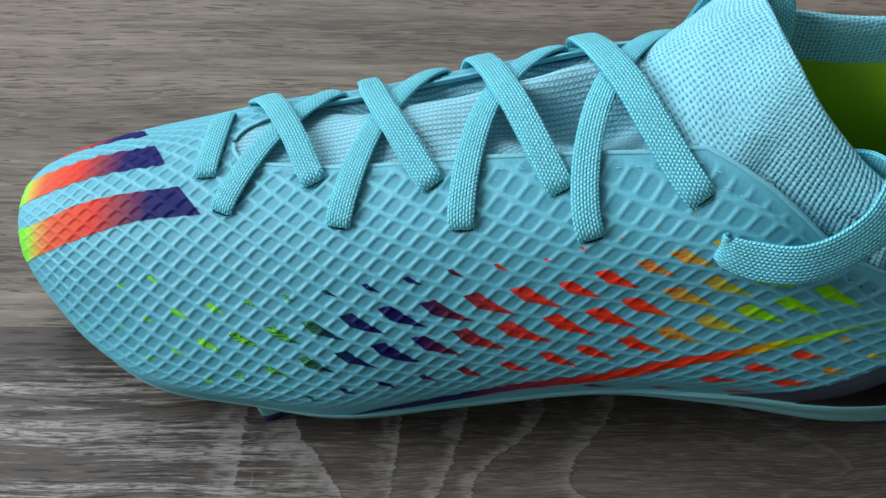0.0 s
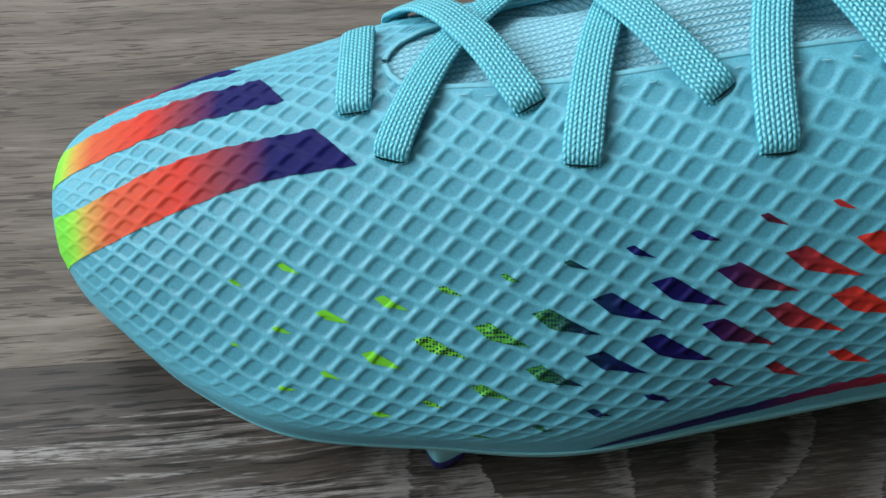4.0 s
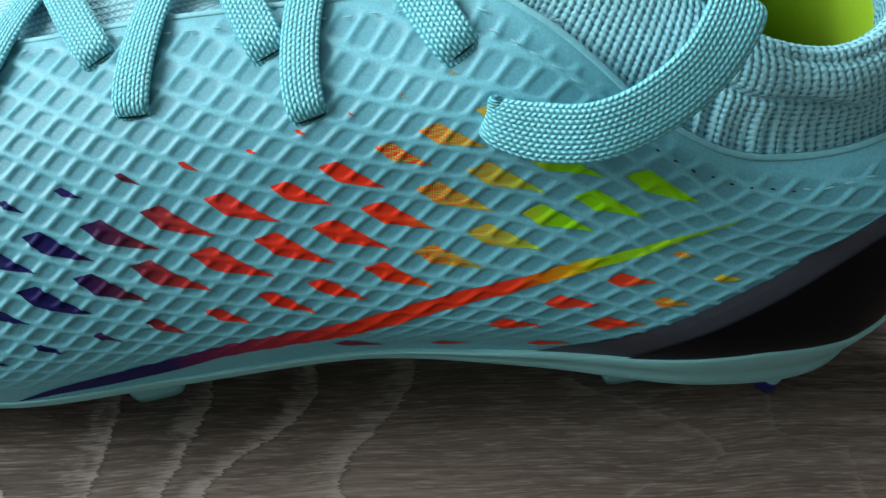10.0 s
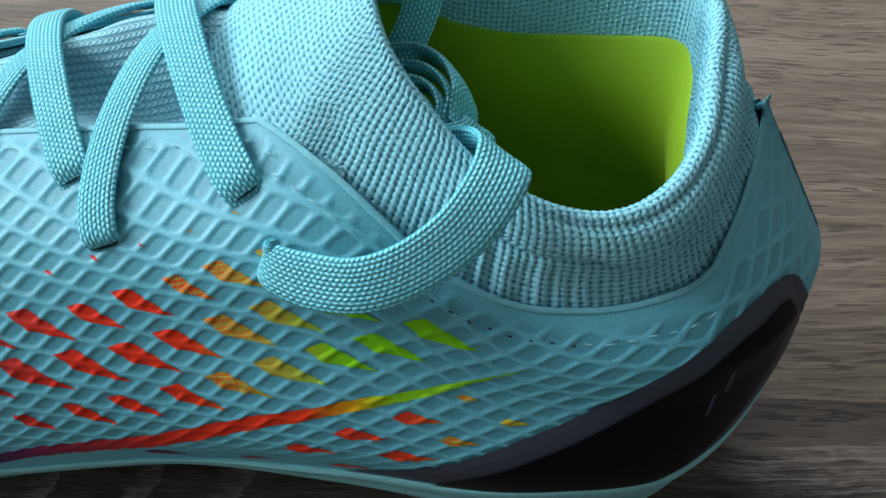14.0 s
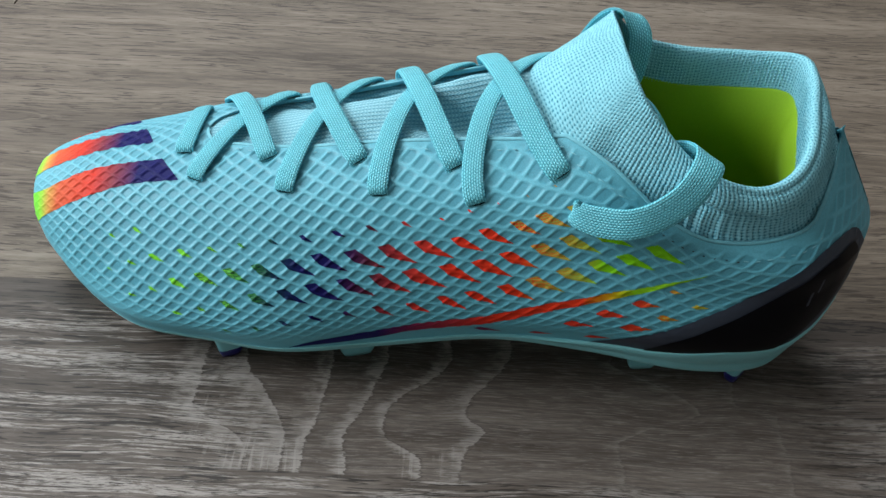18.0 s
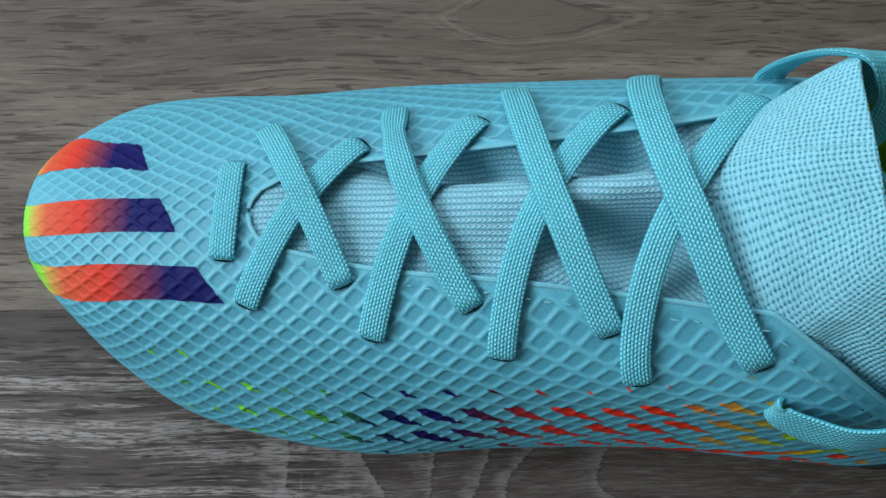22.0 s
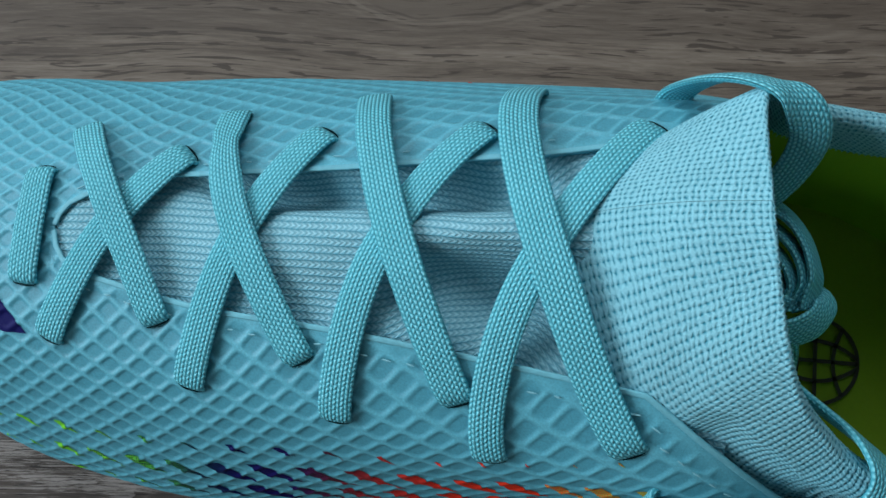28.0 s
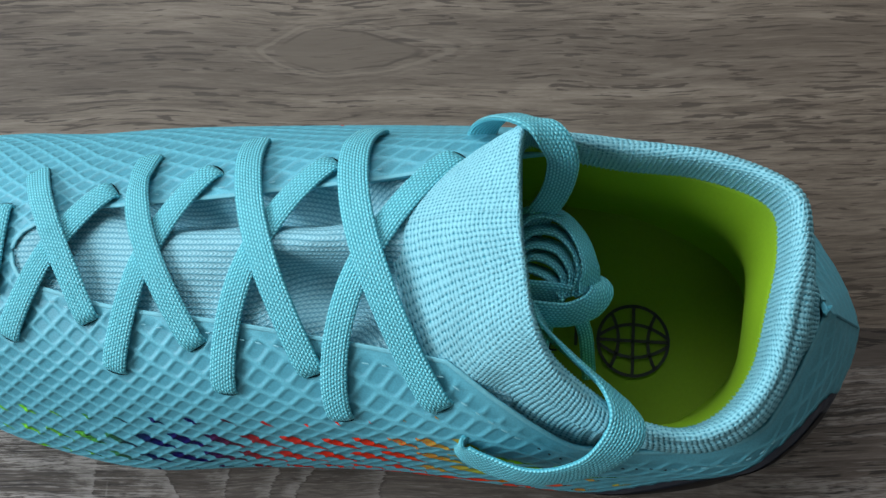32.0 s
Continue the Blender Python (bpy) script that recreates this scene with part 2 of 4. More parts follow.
            comb = calc("MULTIPLY", comb, calc("MULTIPLY", mask(y, -0.052, -0.064), 0.7))
            comb = calc("MULTIPLY", comb, mask(grain(400, 900, 3, 0.7, 0.0, 8.8), 0.42, 0.58))
            pale = calc("MULTIPLY", calc("MAXIMUM", pale, comb), inside)
        if calm is not None:
            pores = calc("MULTIPLY", pores, calc("MULTIPLY_ADD", calm, 0.85, 0.15))
        colour = mix(calc("MULTIPLY", pores, 0.85), colour, pore_tone)
        if streak:
            s1 = mask(calc("MULTIPLY_ADD", grain(6, 80, 4, 0.65, 0.8, 8.0), 0.85, grain(26, 900, 4, 0.75, 0.3, 2.2)), 0.90, 1.03)
            s1 = calc("MULTIPLY", s1, mask(grain(190, 1700, 3, 0.7, 0.0, 4.0), 0.36, 0.56))
            s1 = calc("MULTIPLY", s1, calc("MULTIPLY", mask(y, -0.019, -0.024), calc("MULTIPLY_ADD", mask(x, 0.10, 0.0), 0.5, 0.5)))
            if calm is not None:
                s1 = calc("MULTIPLY", s1, calc("MULTIPLY_ADD", calm, 0.88, 0.12))
            colour = mix(calc("MULTIPLY", s1, 0.85), colour, streak)
        if pale is not None:
            colour = mix(calc("MULTIPLY", pale, 0.74), colour, tuple(c * 0.95 for c in streak))
            dust = calc("MULTIPLY", calc("MULTIPLY", calc("SUBTRACT", 1.0, calm), mask(grain(120, 2000, 3, 0.7, 0.4, 6.1), 0.50, 0.68)), 0.36)
            colour = mix(dust, colour, streak)
        for cx, cy, wx, wy in knots:
            ax = calc("SUBTRACT", x, cx)
            ax = calc("MAXIMUM", calc("DIVIDE", ax, wx * 1.3), calc("DIVIDE", ax, -wx * 0.7))
            ay = calc("DIVIDE", calc("ABSOLUTE", calc("SUBTRACT", calc("ADD", y, calc("MULTIPLY", calc("SUBTRACT", grain(40, 60, 2, 0.5, 0.0, 2.0), 0.5), 0.006)), cy)), wy)
            d = calc("ADD", calc("POWER", ax, 1.25), calc("POWER", ay, 1.6))
            rings = calc("PINGPONG", calc("ADD", d, calc("MULTIPLY", grain(30, 500, 3, 0.6, 0.0, 1.9), 0.3)), 0.22)
            colour = mix(calc("MULTIPLY", calc("MULTIPLY", mask(d, 2.3, 1.0), mask(d, 1.0, 1.15)), calc("MULTIPLY", mask(rings, 0.08, 0.16), 0.35)), colour, tones[3])
            colour = mix(calc("MULTIPLY", mask(d, 1.06, 0.97), 0.75), colour, tuple(c * 0.88 for c in tones[1]))
            colour = mix(calc("MULTIPLY", calc("MULTIPLY", mask(d, 0.88, 0.97), mask(d, 1.10, 1.0)), calc("MULTIPLY", mask(grain(60, 200, 2, 0.5, 0.0, 7.3), 0.35, 0.6), 0.75)), colour, pore_tone)
        link(colour, bsdf.inputs["Base Color"])
        bsdf.inputs["Roughness"].default_value = 0.58
        bsdf.inputs["Specular IOR Level"].default_value = 0.35
        b = node("ShaderNodeBump", Strength=0.4, Distance=0.0003)
        link(calc("SUBTRACT", total, calc("MULTIPLY", pores, 0.6)), b.inputs["Height"])
        link(b.outputs[0], bsdf.inputs["Normal"])
    return material(name, build)


def skin_build(t, bsdf, node, link):
    co = node("ShaderNodeTexCoord")
    net = node("ShaderNodeAttribute")
    net.attribute_name = "ink"
    grit = node("ShaderNodeTexNoise", Scale=2600.0, Detail=3.0)
    broad = node("ShaderNodeTexNoise", Scale=45.0, Detail=3.0)
    link(co.outputs["Object"], grit.inputs["Vector"])
    link(co.outputs["Object"], broad.inputs["Vector"])
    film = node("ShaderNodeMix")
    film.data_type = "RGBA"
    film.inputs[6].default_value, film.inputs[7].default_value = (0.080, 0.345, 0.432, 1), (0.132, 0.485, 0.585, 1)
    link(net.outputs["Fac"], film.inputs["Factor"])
    span = node("ShaderNodeMapRange")
    span.inputs["From Min"].default_value, span.inputs["From Max"].default_value = 0.3, 0.7
    span.inputs["To Min"].default_value, span.inputs["To Max"].default_value = 0.86, 1.12
    link(grit.outputs["Fac"], span.inputs["Value"])
    slow = node("ShaderNodeMapRange")
    slow.inputs["To Min"].default_value, slow.inputs["To Max"].default_value = 0.93, 1.07
    link(broad.outputs["Fac"], slow.inputs["Value"])
    both = node("ShaderNodeMath")
    both.operation = "MULTIPLY"
    link(span.outputs[0], both.inputs[0])
    link(slow.outputs[0], both.inputs[1])
    hsv = node("ShaderNodeHueSaturation")
    link(both.outputs[0], hsv.inputs["Value"])
    link(film.outputs[2], hsv.inputs["Color"])
    link(hsv.outputs[0], bsdf.inputs["Base Color"])
    bsdf.inputs["Roughness"].default_value = 0.5
    b = node("ShaderNodeBump", Strength=0.45, Distance=0.00012)
    link(grit.outputs["Fac"], b.inputs["Height"])
    link(b.outputs[0], bsdf.inputs["Normal"])


BANDS = (
    (((-.0757, -.0615), (-.0727, -.0638), (-.0626, -.0700), (-.0560, -.0766), (-.0567, -.0829)), .012, .85),
    (((-.0620, -.0420), (-.0566, -.0504), (-.0496, -.0604), (-.0449, -.0705), (-.0454, -.0831)), .016, .95),
    (((-.0335, -.0400), (-.0342, -.0523), (-.0353, -.0587), (-.0368, -.0684), (-.0383, -.0750), (-.0387, -.0833)), .0065, 1.0),
    (((-.0150, -.0400), (-.0182, -.0492), (-.0199, -.0559), (-.0243, -.0643), (-.0271, -.0709), (-.0247, -.0815)), .0060, .95),
    (((.0060, -.0380), (-.0031, -.0486), (-.0121, -.0570), (-.0143, -.0680), (-.0101, -.0722), (-.0031, -.0767), (-.0027, -.0826)), .0055, 1.0),
    (((.0265, -.0355), (.0168, -.0492), (.0115, -.0567), (.0120, -.0621), (.0167, -.0661), (.0129, -.0719), (.0091, -.0824)), .0075, .85),
    (((.0600, -.0360), (.0682, -.0404), (.0873, -.0541), (.0732, -.0607), (.0595, -.0681)), .0040, .35),
    (((.1005, -.0400), (.1004, -.0509), (.1120, -.0545)), .0030, .30),
)
OAK_PALE = wood("oak_pale", ((.084, .061, .044), (.138, .104, .076), (.194, .150, .113), (.255, .205, .158)), (.056, .040, .029), 0.73, None, (), ((-.009, .0815, .024, .0075), (-.200, .0865, .016, .0045)), ((.068, .090, .40),))
OAK_DARK = wood("oak_dark", ((.048, .036, .028), (.082, .062, .049), (.124, .096, .078), (.190, .153, .127)), (.022, .016, .012), 0.70, (.40, .35, .315), BANDS, (), ((-.0205, .02, .6),))
SKIN = material("coated_textile_mint", skin_build)
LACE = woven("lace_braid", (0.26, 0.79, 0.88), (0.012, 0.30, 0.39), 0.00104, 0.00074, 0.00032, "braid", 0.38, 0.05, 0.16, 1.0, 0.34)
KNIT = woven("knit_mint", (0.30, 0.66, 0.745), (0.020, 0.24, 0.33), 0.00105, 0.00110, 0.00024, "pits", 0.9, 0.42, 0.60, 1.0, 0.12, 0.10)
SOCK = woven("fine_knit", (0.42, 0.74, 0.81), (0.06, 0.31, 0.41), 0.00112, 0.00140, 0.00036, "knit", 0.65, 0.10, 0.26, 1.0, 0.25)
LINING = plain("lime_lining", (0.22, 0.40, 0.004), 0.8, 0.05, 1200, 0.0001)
# Insole colour set darker than the lining: dimmer light inside is painted in.
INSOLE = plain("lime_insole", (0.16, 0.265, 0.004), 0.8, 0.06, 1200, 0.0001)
PLATE = plain("mint_plate", (0.22, 0.58, 0.61), 0.32, 0.03, 400)
NAVY = plain("navy_stud_tip", (0.02, 0.02, 0.16), 0.35, 0.05, 500)
BLACK = plain("black_heel_film", (0.0022, 0.0022, 0.0040), 0.38, 0.2, 500)
BLACK.node_tree.nodes["Principled BSDF"].inputs["Specular IOR Level"].default_value = 0.10
SLATE = plain("slate_heel_border", (0.030, 0.040, 0.062), 0.5, 0.1, 900)
INK = painted("printed_ink")
DOTS_DARK = painted("printed_ink_dark_dots", 0.5, (0.006, 0.016, 0.055), 1900.0)
DOTS_LIME = painted("printed_ink_lime_dots", 0.5, (0.30, 0.46, 0.09), 2500.0)
DARK = plain("dark_ink", (0.01, 0.012, 0.01), 0.6, 0.1)
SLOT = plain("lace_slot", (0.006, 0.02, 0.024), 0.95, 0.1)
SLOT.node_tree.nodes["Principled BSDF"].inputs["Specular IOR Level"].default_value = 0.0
WALLPAINT = plain("wall_paint", (0.36, 0.35, 0.34), 0.8, 0.03, 30)
EDGE = plain("throat_edge", (0.17, 0.50, 0.58), 0.6, 0.12, 900)
SEAM_DARK = plain("heel_seam", (0.045, 0.20, 0.25), 0.7, 0.12, 900)
THREAD = plain("pale_thread", (0.24, 0.54, 0.60), 0.6, 0.1)


# mesh helpers
def mesh_of(name, verts, faces, mat, uv=None, ink=None, smooth=True):
    me = bpy.data.meshes.new(name)
    me.from_pydata(np.asarray(verts, float).reshape(-1, 3).tolist(), [], [tuple(f) for f in np.asarray(faces).tolist()] if not isinstance(faces, list) else faces)
    me.materials.append(mat)
    if smooth:
        me.polygons.foreach_set("use_smooth", np.ones(len(me.polygons), bool))
    loops = np.empty(len(me.loops), np.int32)
    me.loops.foreach_get("vertex_index", loops)
    if uv is not None:
        layer = me.uv_layers.new(name="uv")
        layer.data.foreach_set("uv", np.asarray(uv, np.float32).reshape(-1, 2)[loops].ravel())
    if ink is not None:
        a = me.color_attributes.new("ink", "FLOAT_COLOR", "POINT")
        a.data.foreach_set("color", np.c_[np.asarray(ink, np.float32).reshape(-1, 3), np.ones(len(me.vertices), np.float32)].ravel())
    me.update()
    return me


def grid_faces(n, m, wrap=False, start=0):
    """Quads of n rows of m vertices; wrap joins the last column to the first."""
    i, j = np.meshgrid(np.arange(n - 1), np.arange(m if wrap else m - 1), indexing="ij")
    k = (j + 1) % m
    return (start + np.stack([i * m + j, i * m + k, (i + 1) * m + k, (i + 1) * m + j], -1)).reshape(-1, 4)


def sheet(name, pts, mat, parent=None, label="", uv=None, wrap=False, ink=None, flip=False):
    n, m = pts.shape[:2]
    f = grid_faces(n, m, wrap)
    ob = new(name, mesh_of(name, pts, f[:, ::-1] if flip else f, mat, uv, ink))
    if parent:
        ob.parent = parent
    if label:
        tagged(ob, label)
    return ob


def spline(keys, t, closed=False):
    """A smooth curve through the keys at t, counted in keys."""
    k = np.asarray(keys, float)
    t = np.asarray(t, float)
    n = len(k)
    i = np.floor(t).astype(int) if closed else np.clip(np.floor(t).astype(int), 0, n - 2)
    f = t - i
    f = f.reshape(f.shape + (1,) * (k.ndim - 1))
    if closed:
        a, b, c, d = k[(i - 1) % n], k[i % n], k[(i + 1) % n], k[(i + 2) % n]
    else:
        b, c = k[i], k[i + 1]
        a = np.where((i > 0).reshape(f.shape), k[np.maximum(i - 1, 0)], 2 * b - c)
        d = np.where((i < n - 2).reshape(f.shape), k[np.minimum(i + 2, n - 1)], 2 * c - b)
    return 0.5 * (2 * b + (c - a) * f + (2 * a - 5 * b + 4 * c - d) * f**2 + (3 * b - a - 3 * c + d) * f**3)
# the boot's last: nine long curves from the near sole edge over the instep to the far sole edge
LINE_X = [-.1412, -.1406, -.1375, -.129, -.115, -.095, -.07, -.045, -.015, .02, .05, .08, .105, .118, .1275, .1325, .1345]
LINE_Y = [
    [.002, -.0050, -.0115, -.0195, -.0320, -.0435, -.0485, -.052, -.049, -.0465, -.047, -.0475, -.0425, -.0345, -.0235, -.015, -.008],
    [.002, -.0065, -.0135, -.0225, -.0345, -.0455, -.0515, -.054, -.0515, -.05, -.0515, -.052, -.0475, -.0395, -.0275, -.0175, -.008],
    [.002, -.0055, -.0115, -.019, -.0275, -.035, -.0415, -.0455, -.046, -.0455, -.0467, -.0482, -.0455, -.038, -.0265, -.0165, -.008],
    [.0025, -.0025, -.006, -.010, -.015, -.0197, -.0247, -.029, -.0318, -.0355, -.0378, -.0412, -.0395, -.0335, -.0235, -.0145, -.008],
    [.003, .003, .0025, .002, .001, .0, -.001, -.003, -.0035, -.004, -.004, -.004, -.004, -.005, -.006, -.007, -.008],
    [.0035, .0085, .0120, .0138, .0147, .0148, .0172, .0178, .0205, .0235, .0265, .0290, .0255, .0185, .007, -.0015, -.008],
    [.004, .0130, .0193, .0245, .0290, .0321, .034, .036, .036, .0365, .0370, .036, .0315, .023, .0095, -.0005, -.008],
    [.004, .0148, .0225, .0302, .0372, .0400, .0405, .042, .0425, .043, .043, .041, .0355, .0265, .0115, .0005, -.008],
    [.004, .0130, .0202, .0280, .0350, .0380, .039, .040, .0405, .0405, .040, .038, .0325, .024, .010, -.0005, -.008],
]
LINE_Z = [
    [.0125, .0118, .011, .0102, .0100, .0107, .0130, .0155, .0195, .0252, .0255, .0225, .0205, .0205, .021, .0215, .022],
    [.0195, .0193, .0193, .0198, .0205, .022, .025, .0285, .0325, .037, .0405, .0365, .034, .035, .037, .038, .039],
    [.0265, .028, .0300, .0330, .0370, .0395, .043, .046, .0495, .0555, .059, .051, .049, .0505, .052, .0525, .053],
    [.0285, .0325, .0365, .0412, .0475, .0532, .0577, .0618, .0675, .0735, .0795, .0665, .0665, .068, .069, .069, .069],
    [.029, .034, .039, .0442, .0507, .0568, .0631, .0692, .078, .0885, .097, .09, .0855, .0850, .0855, .0860, .0865],
    [.0285, .0325, .0365, .0410, .0465, .0530, .0602, .0655, .0725, .08, .081, .0735, .0725, .073, .0725, .0715, .0705],
    [.0265, .028, .0300, .0330, .0365, .0405, .0440, .0475, .054, .06, .062, .055, .053, .053, .053, .053, .053],
    [.0215, .0215, .022, .023, .0245, .0255, .0265, .03, .036, .04, .041, .0375, .035, .0355, .037, .038, .039],
    [.0125, .0118, .0112, .0108, .0112, .0125, .0155, .0185, .0215, .0255, .0255, .0225, .0205, .0205, .021, .0215, .022],
]
LAST = np.stack([np.array([LINE_X] * 9), np.array(LINE_Y), np.array(LINE_Z)], -1).transpose(1, 0, 2)
N_U = len(LINE_X) - 1


def last(u, v):
    """The boot's smooth surface: u from toe (0) to heel (1), v from the near sole edge (0) over the top to the far one (1)."""
    u, v = np.broadcast_arrays(np.asarray(u, float), np.asarray(v, float))
    rows = spline(LAST, np.clip(u.ravel(), 0, 1) * N_U)
    t = np.clip(v.ravel(), 0, 1) * 8
    i = np.clip(np.floor(t).astype(int), 0, 7)
    f = (t - i)[:, None]
    pick = np.arange(len(t))
    b, c = rows[pick, i], rows[pick, i + 1]
    a = np.where((i > 0)[:, None], rows[pick, np.maximum(i - 1, 0)], 2 * b - c)
    d = np.where((i < 7)[:, None], rows[pick, np.minimum(i + 2, 8)], 2 * c - b)
    p = 0.5 * (2 * b + (c - a) * f + (2 * a - 5 * b + 4 * c - d) * f**2 + (3 * b - a - 3 * c + d) * f**3)
    w = np.clip((p[:, 0] - 0.085) / 0.045, 0, 1)
    w = w * w * (3 - 2 * w)
    z = p[:, 2]
    p[:, 0] -= w * (3.6 * np.minimum(z - 0.056, 0)**2 + 0.62 * np.maximum(z - 0.058, 0))
    toe = np.clip((-0.098 - p[:, 0]) / 0.04, 0, 1)
    p[:, 0] += toe * 0.16 * np.maximum(0.026 - z, 0)
    return p.reshape(u.shape + (3,))


def last_normal(u, v):
    e = 2e-3
    du = last(np.clip(u + e, 0, 1), v) - last(np.clip(u - e, 0, 1), v)
    dv = last(u, np.clip(v + e, 0, 1)) - last(u, np.clip(v - e, 0, 1))
    n = np.cross(du, dv)
    n /= np.linalg.norm(n, axis=-1, keepdims=True) + 1e-12
    return n


U_FINE = np.linspace(0, 1, 1201)
X_FINE = spline(np.array(LINE_X), U_FINE * N_U)
TOP_FINE = last(U_FINE, np.full(1201, 0.40))
RUN_FINE = np.r_[0, np.cumsum(np.linalg.norm(np.diff(TOP_FINE, axis=0), axis=1))]
LEAN_FINE = np.r_[0, np.cumsum(np.diff(RUN_FINE) * np.interp(U_FINE[1:], [0, .42, .64, 1], [108, 105, 52, 50]))]


def u_at(x):
    return np.interp(x, X_FINE, U_FINE)


# where the skin ends at the throat and at the collar seam, near side and far side
CUT_U = [.3590, .3612, .3655, .376, .419, .443, .4932, .5554, .594, .6147, .6326, .6462, .6548, .6733, .7012, .7284, .7563, .794, .86, .945, 1.0]
CUT_NEAR = [.496, .478, .465, .4545, .4475, .445, .4425, .436, .4300, .4075, .3895, .3775, .3720, .374, .380, .384, .389, .3957, .422, .465, .499]
CUT_FAR = [.502, .517, .532, .548, .580, .584, .584, .590, .600, .610, .617, .620, .621, .621, .619, .616, .612, .604, .575, .535, .501]


def cut(u, values):
    return np.where(u < CUT_U[0], 0.5, np.interp(u, CUT_U, values))


FILM_U = [.60, .619, .6519, .6698, .6883, .7069, .7255, .7462, .7777, .8263, .8613, .89, .90]
FILM_V = [-1, -.03, .0785, .1286, .1787, .2221, .270, .306, .328, .333, .326, .22, -1]


def relief(u, v, only_cord=False):
    """Height of the embossed net on the skin: raised diagonal cords round sunken cells, fading out at the heel film and the sole."""
    run = np.interp(u, U_FINE, RUN_FINE)
    rise = v - 0.33
    p1 = run * 193 - rise * np.interp(u, [0, .15, .32, .40, .64, 1], [17, 25, 31, 35, 35, 35])
    p2 = np.interp(u, U_FINE, LEAN_FINE) + rise * np.interp(u, [0, .15, .32, .40, .64, 1], [18, 27, 34, 39, 35, 35])
    d1, d2 = np.abs(p1 - np.round(p1)), np.abs(p2 - np.round(p2))
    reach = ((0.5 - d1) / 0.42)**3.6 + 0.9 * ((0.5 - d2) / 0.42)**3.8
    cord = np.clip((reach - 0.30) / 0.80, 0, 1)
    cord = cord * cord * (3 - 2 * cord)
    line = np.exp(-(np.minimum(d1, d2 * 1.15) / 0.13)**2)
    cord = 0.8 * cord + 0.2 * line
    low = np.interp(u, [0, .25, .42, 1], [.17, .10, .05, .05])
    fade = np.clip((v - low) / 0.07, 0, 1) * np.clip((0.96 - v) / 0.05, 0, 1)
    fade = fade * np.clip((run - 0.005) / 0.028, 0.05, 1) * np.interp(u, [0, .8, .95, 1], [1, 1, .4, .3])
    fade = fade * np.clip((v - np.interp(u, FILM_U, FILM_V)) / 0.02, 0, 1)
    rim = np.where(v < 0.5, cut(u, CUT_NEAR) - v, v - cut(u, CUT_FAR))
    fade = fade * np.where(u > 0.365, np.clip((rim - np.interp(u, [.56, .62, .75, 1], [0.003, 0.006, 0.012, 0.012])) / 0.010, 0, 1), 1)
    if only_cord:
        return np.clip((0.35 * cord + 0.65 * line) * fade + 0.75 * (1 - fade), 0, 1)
    return np.interp(u, [0, .45, .6, 1], [0.00038, 0.00038, 0.00027, 0.00023]) * (cord * fade + 1 - fade) - 0.00035


def skin(u, v, lift=0.0):
    return last(u, v) + last_normal(u, v) * (relief(u, v) + lift)[..., None]
# the setting: floor, and unseen walls, ceiling and window openings added round the boot to bounce light
def slab(name, x0, y0, z0, x1, y1, z1, mat, parent=None):
    bm = bmesh.new()
    bmesh.ops.create_cube(bm, size=1.0, matrix=Matrix.Translation(((x0 + x1) / 2, (y0 + y1) / 2, (z0 + z1) / 2)) @ Matrix.Diagonal((x1 - x0, y1 - y0, z1 - z0, 1)))
    me = bpy.data.meshes.new(name)
    bm.to_mesh(me)
    bm.free()
    me.materials.append(mat)
    ob = new(name, me)
    if parent:
        ob.parent = parent
    return ob


floor = tagged(slab("floor", -2.4, -2.2, -0.02, 2.4, 1.6, -0.004, DARK), "grey-brown oak laminate floor with streaky grain", "floor", kind="structure")
for row, y0 in enumerate(np.arange(-2.4795, 1.75, 0.19)):
    for x0 in np.arange(-2.4 - 0.52 * (row % 2) - 0.22, 2.4, 1.2):
        xa, xb = max(-2.55, x0 + 0.0004), min(2.55, x0 + 1.2 - 0.0004)
        if xb - xa > 0.05:
            plank = slab("plank", xa, y0 + 0.00005, -0.008, xb, min(1.75, y0 + 0.19 - 0.00005), 0.0, OAK_PALE if y0 > -0.02 else OAK_DARK, floor)
            plank.rotation_euler = (0, 0, radians(3.2))
tagged(slab("wall_south", -2.4, -2.3, 0.0, 2.4, -2.2, 2.5, WALLPAINT), "plain pale painted wall, unseen, added for bounced light", "wall", kind="structure")
tagged(slab("wall_east", 2.4, -2.3, 0.0, 2.5, 1.7, 2.5, WALLPAINT), "plain pale painted wall, unseen, added for bounced light", "wall", kind="structure")
west = tagged(new("wall_west"), "plain pale painted wall with a window opening, unseen, added for bounced light", "wall", kind="structure")
for y0, y1, z0, z1 in ((-2.3, -0.85, 0, 2.5), (0.85, 1.7, 0, 2.5), (-0.85, 0.85, 0, 0.45), (-0.85, 0.85, 2.0, 2.5)):
    slab("panel", -2.5, y0, z0, -2.4, y1, z1, WALLPAINT, west)
north = new("wall_north")
tagged(north, "plain pale painted wall with a window opening, unseen, added for bounced light", "wall", kind="structure")
for x0, x1, z0, z1 in ((-2.4, -2.2, 0, 2.5), (0.1, 2.4, 0, 2.5), (-2.2, 0.1, 0, 0.7), (-2.2, 0.1, 2.2, 2.5)):
    slab("panel", x0, 1.6, z0, x1, 1.7, z1, WALLPAINT, north)
tagged(slab("ceiling", -2.5, -2.3, 2.5, 2.5, 1.7, 2.55, WALLPAINT), "plain pale painted ceiling, unseen, added for bounced light", "ceiling", kind="structure")

# the boot
boot = tagged(new("football_boot"), "mint blue football boot with lime lining and rainbow prints", "shoe")


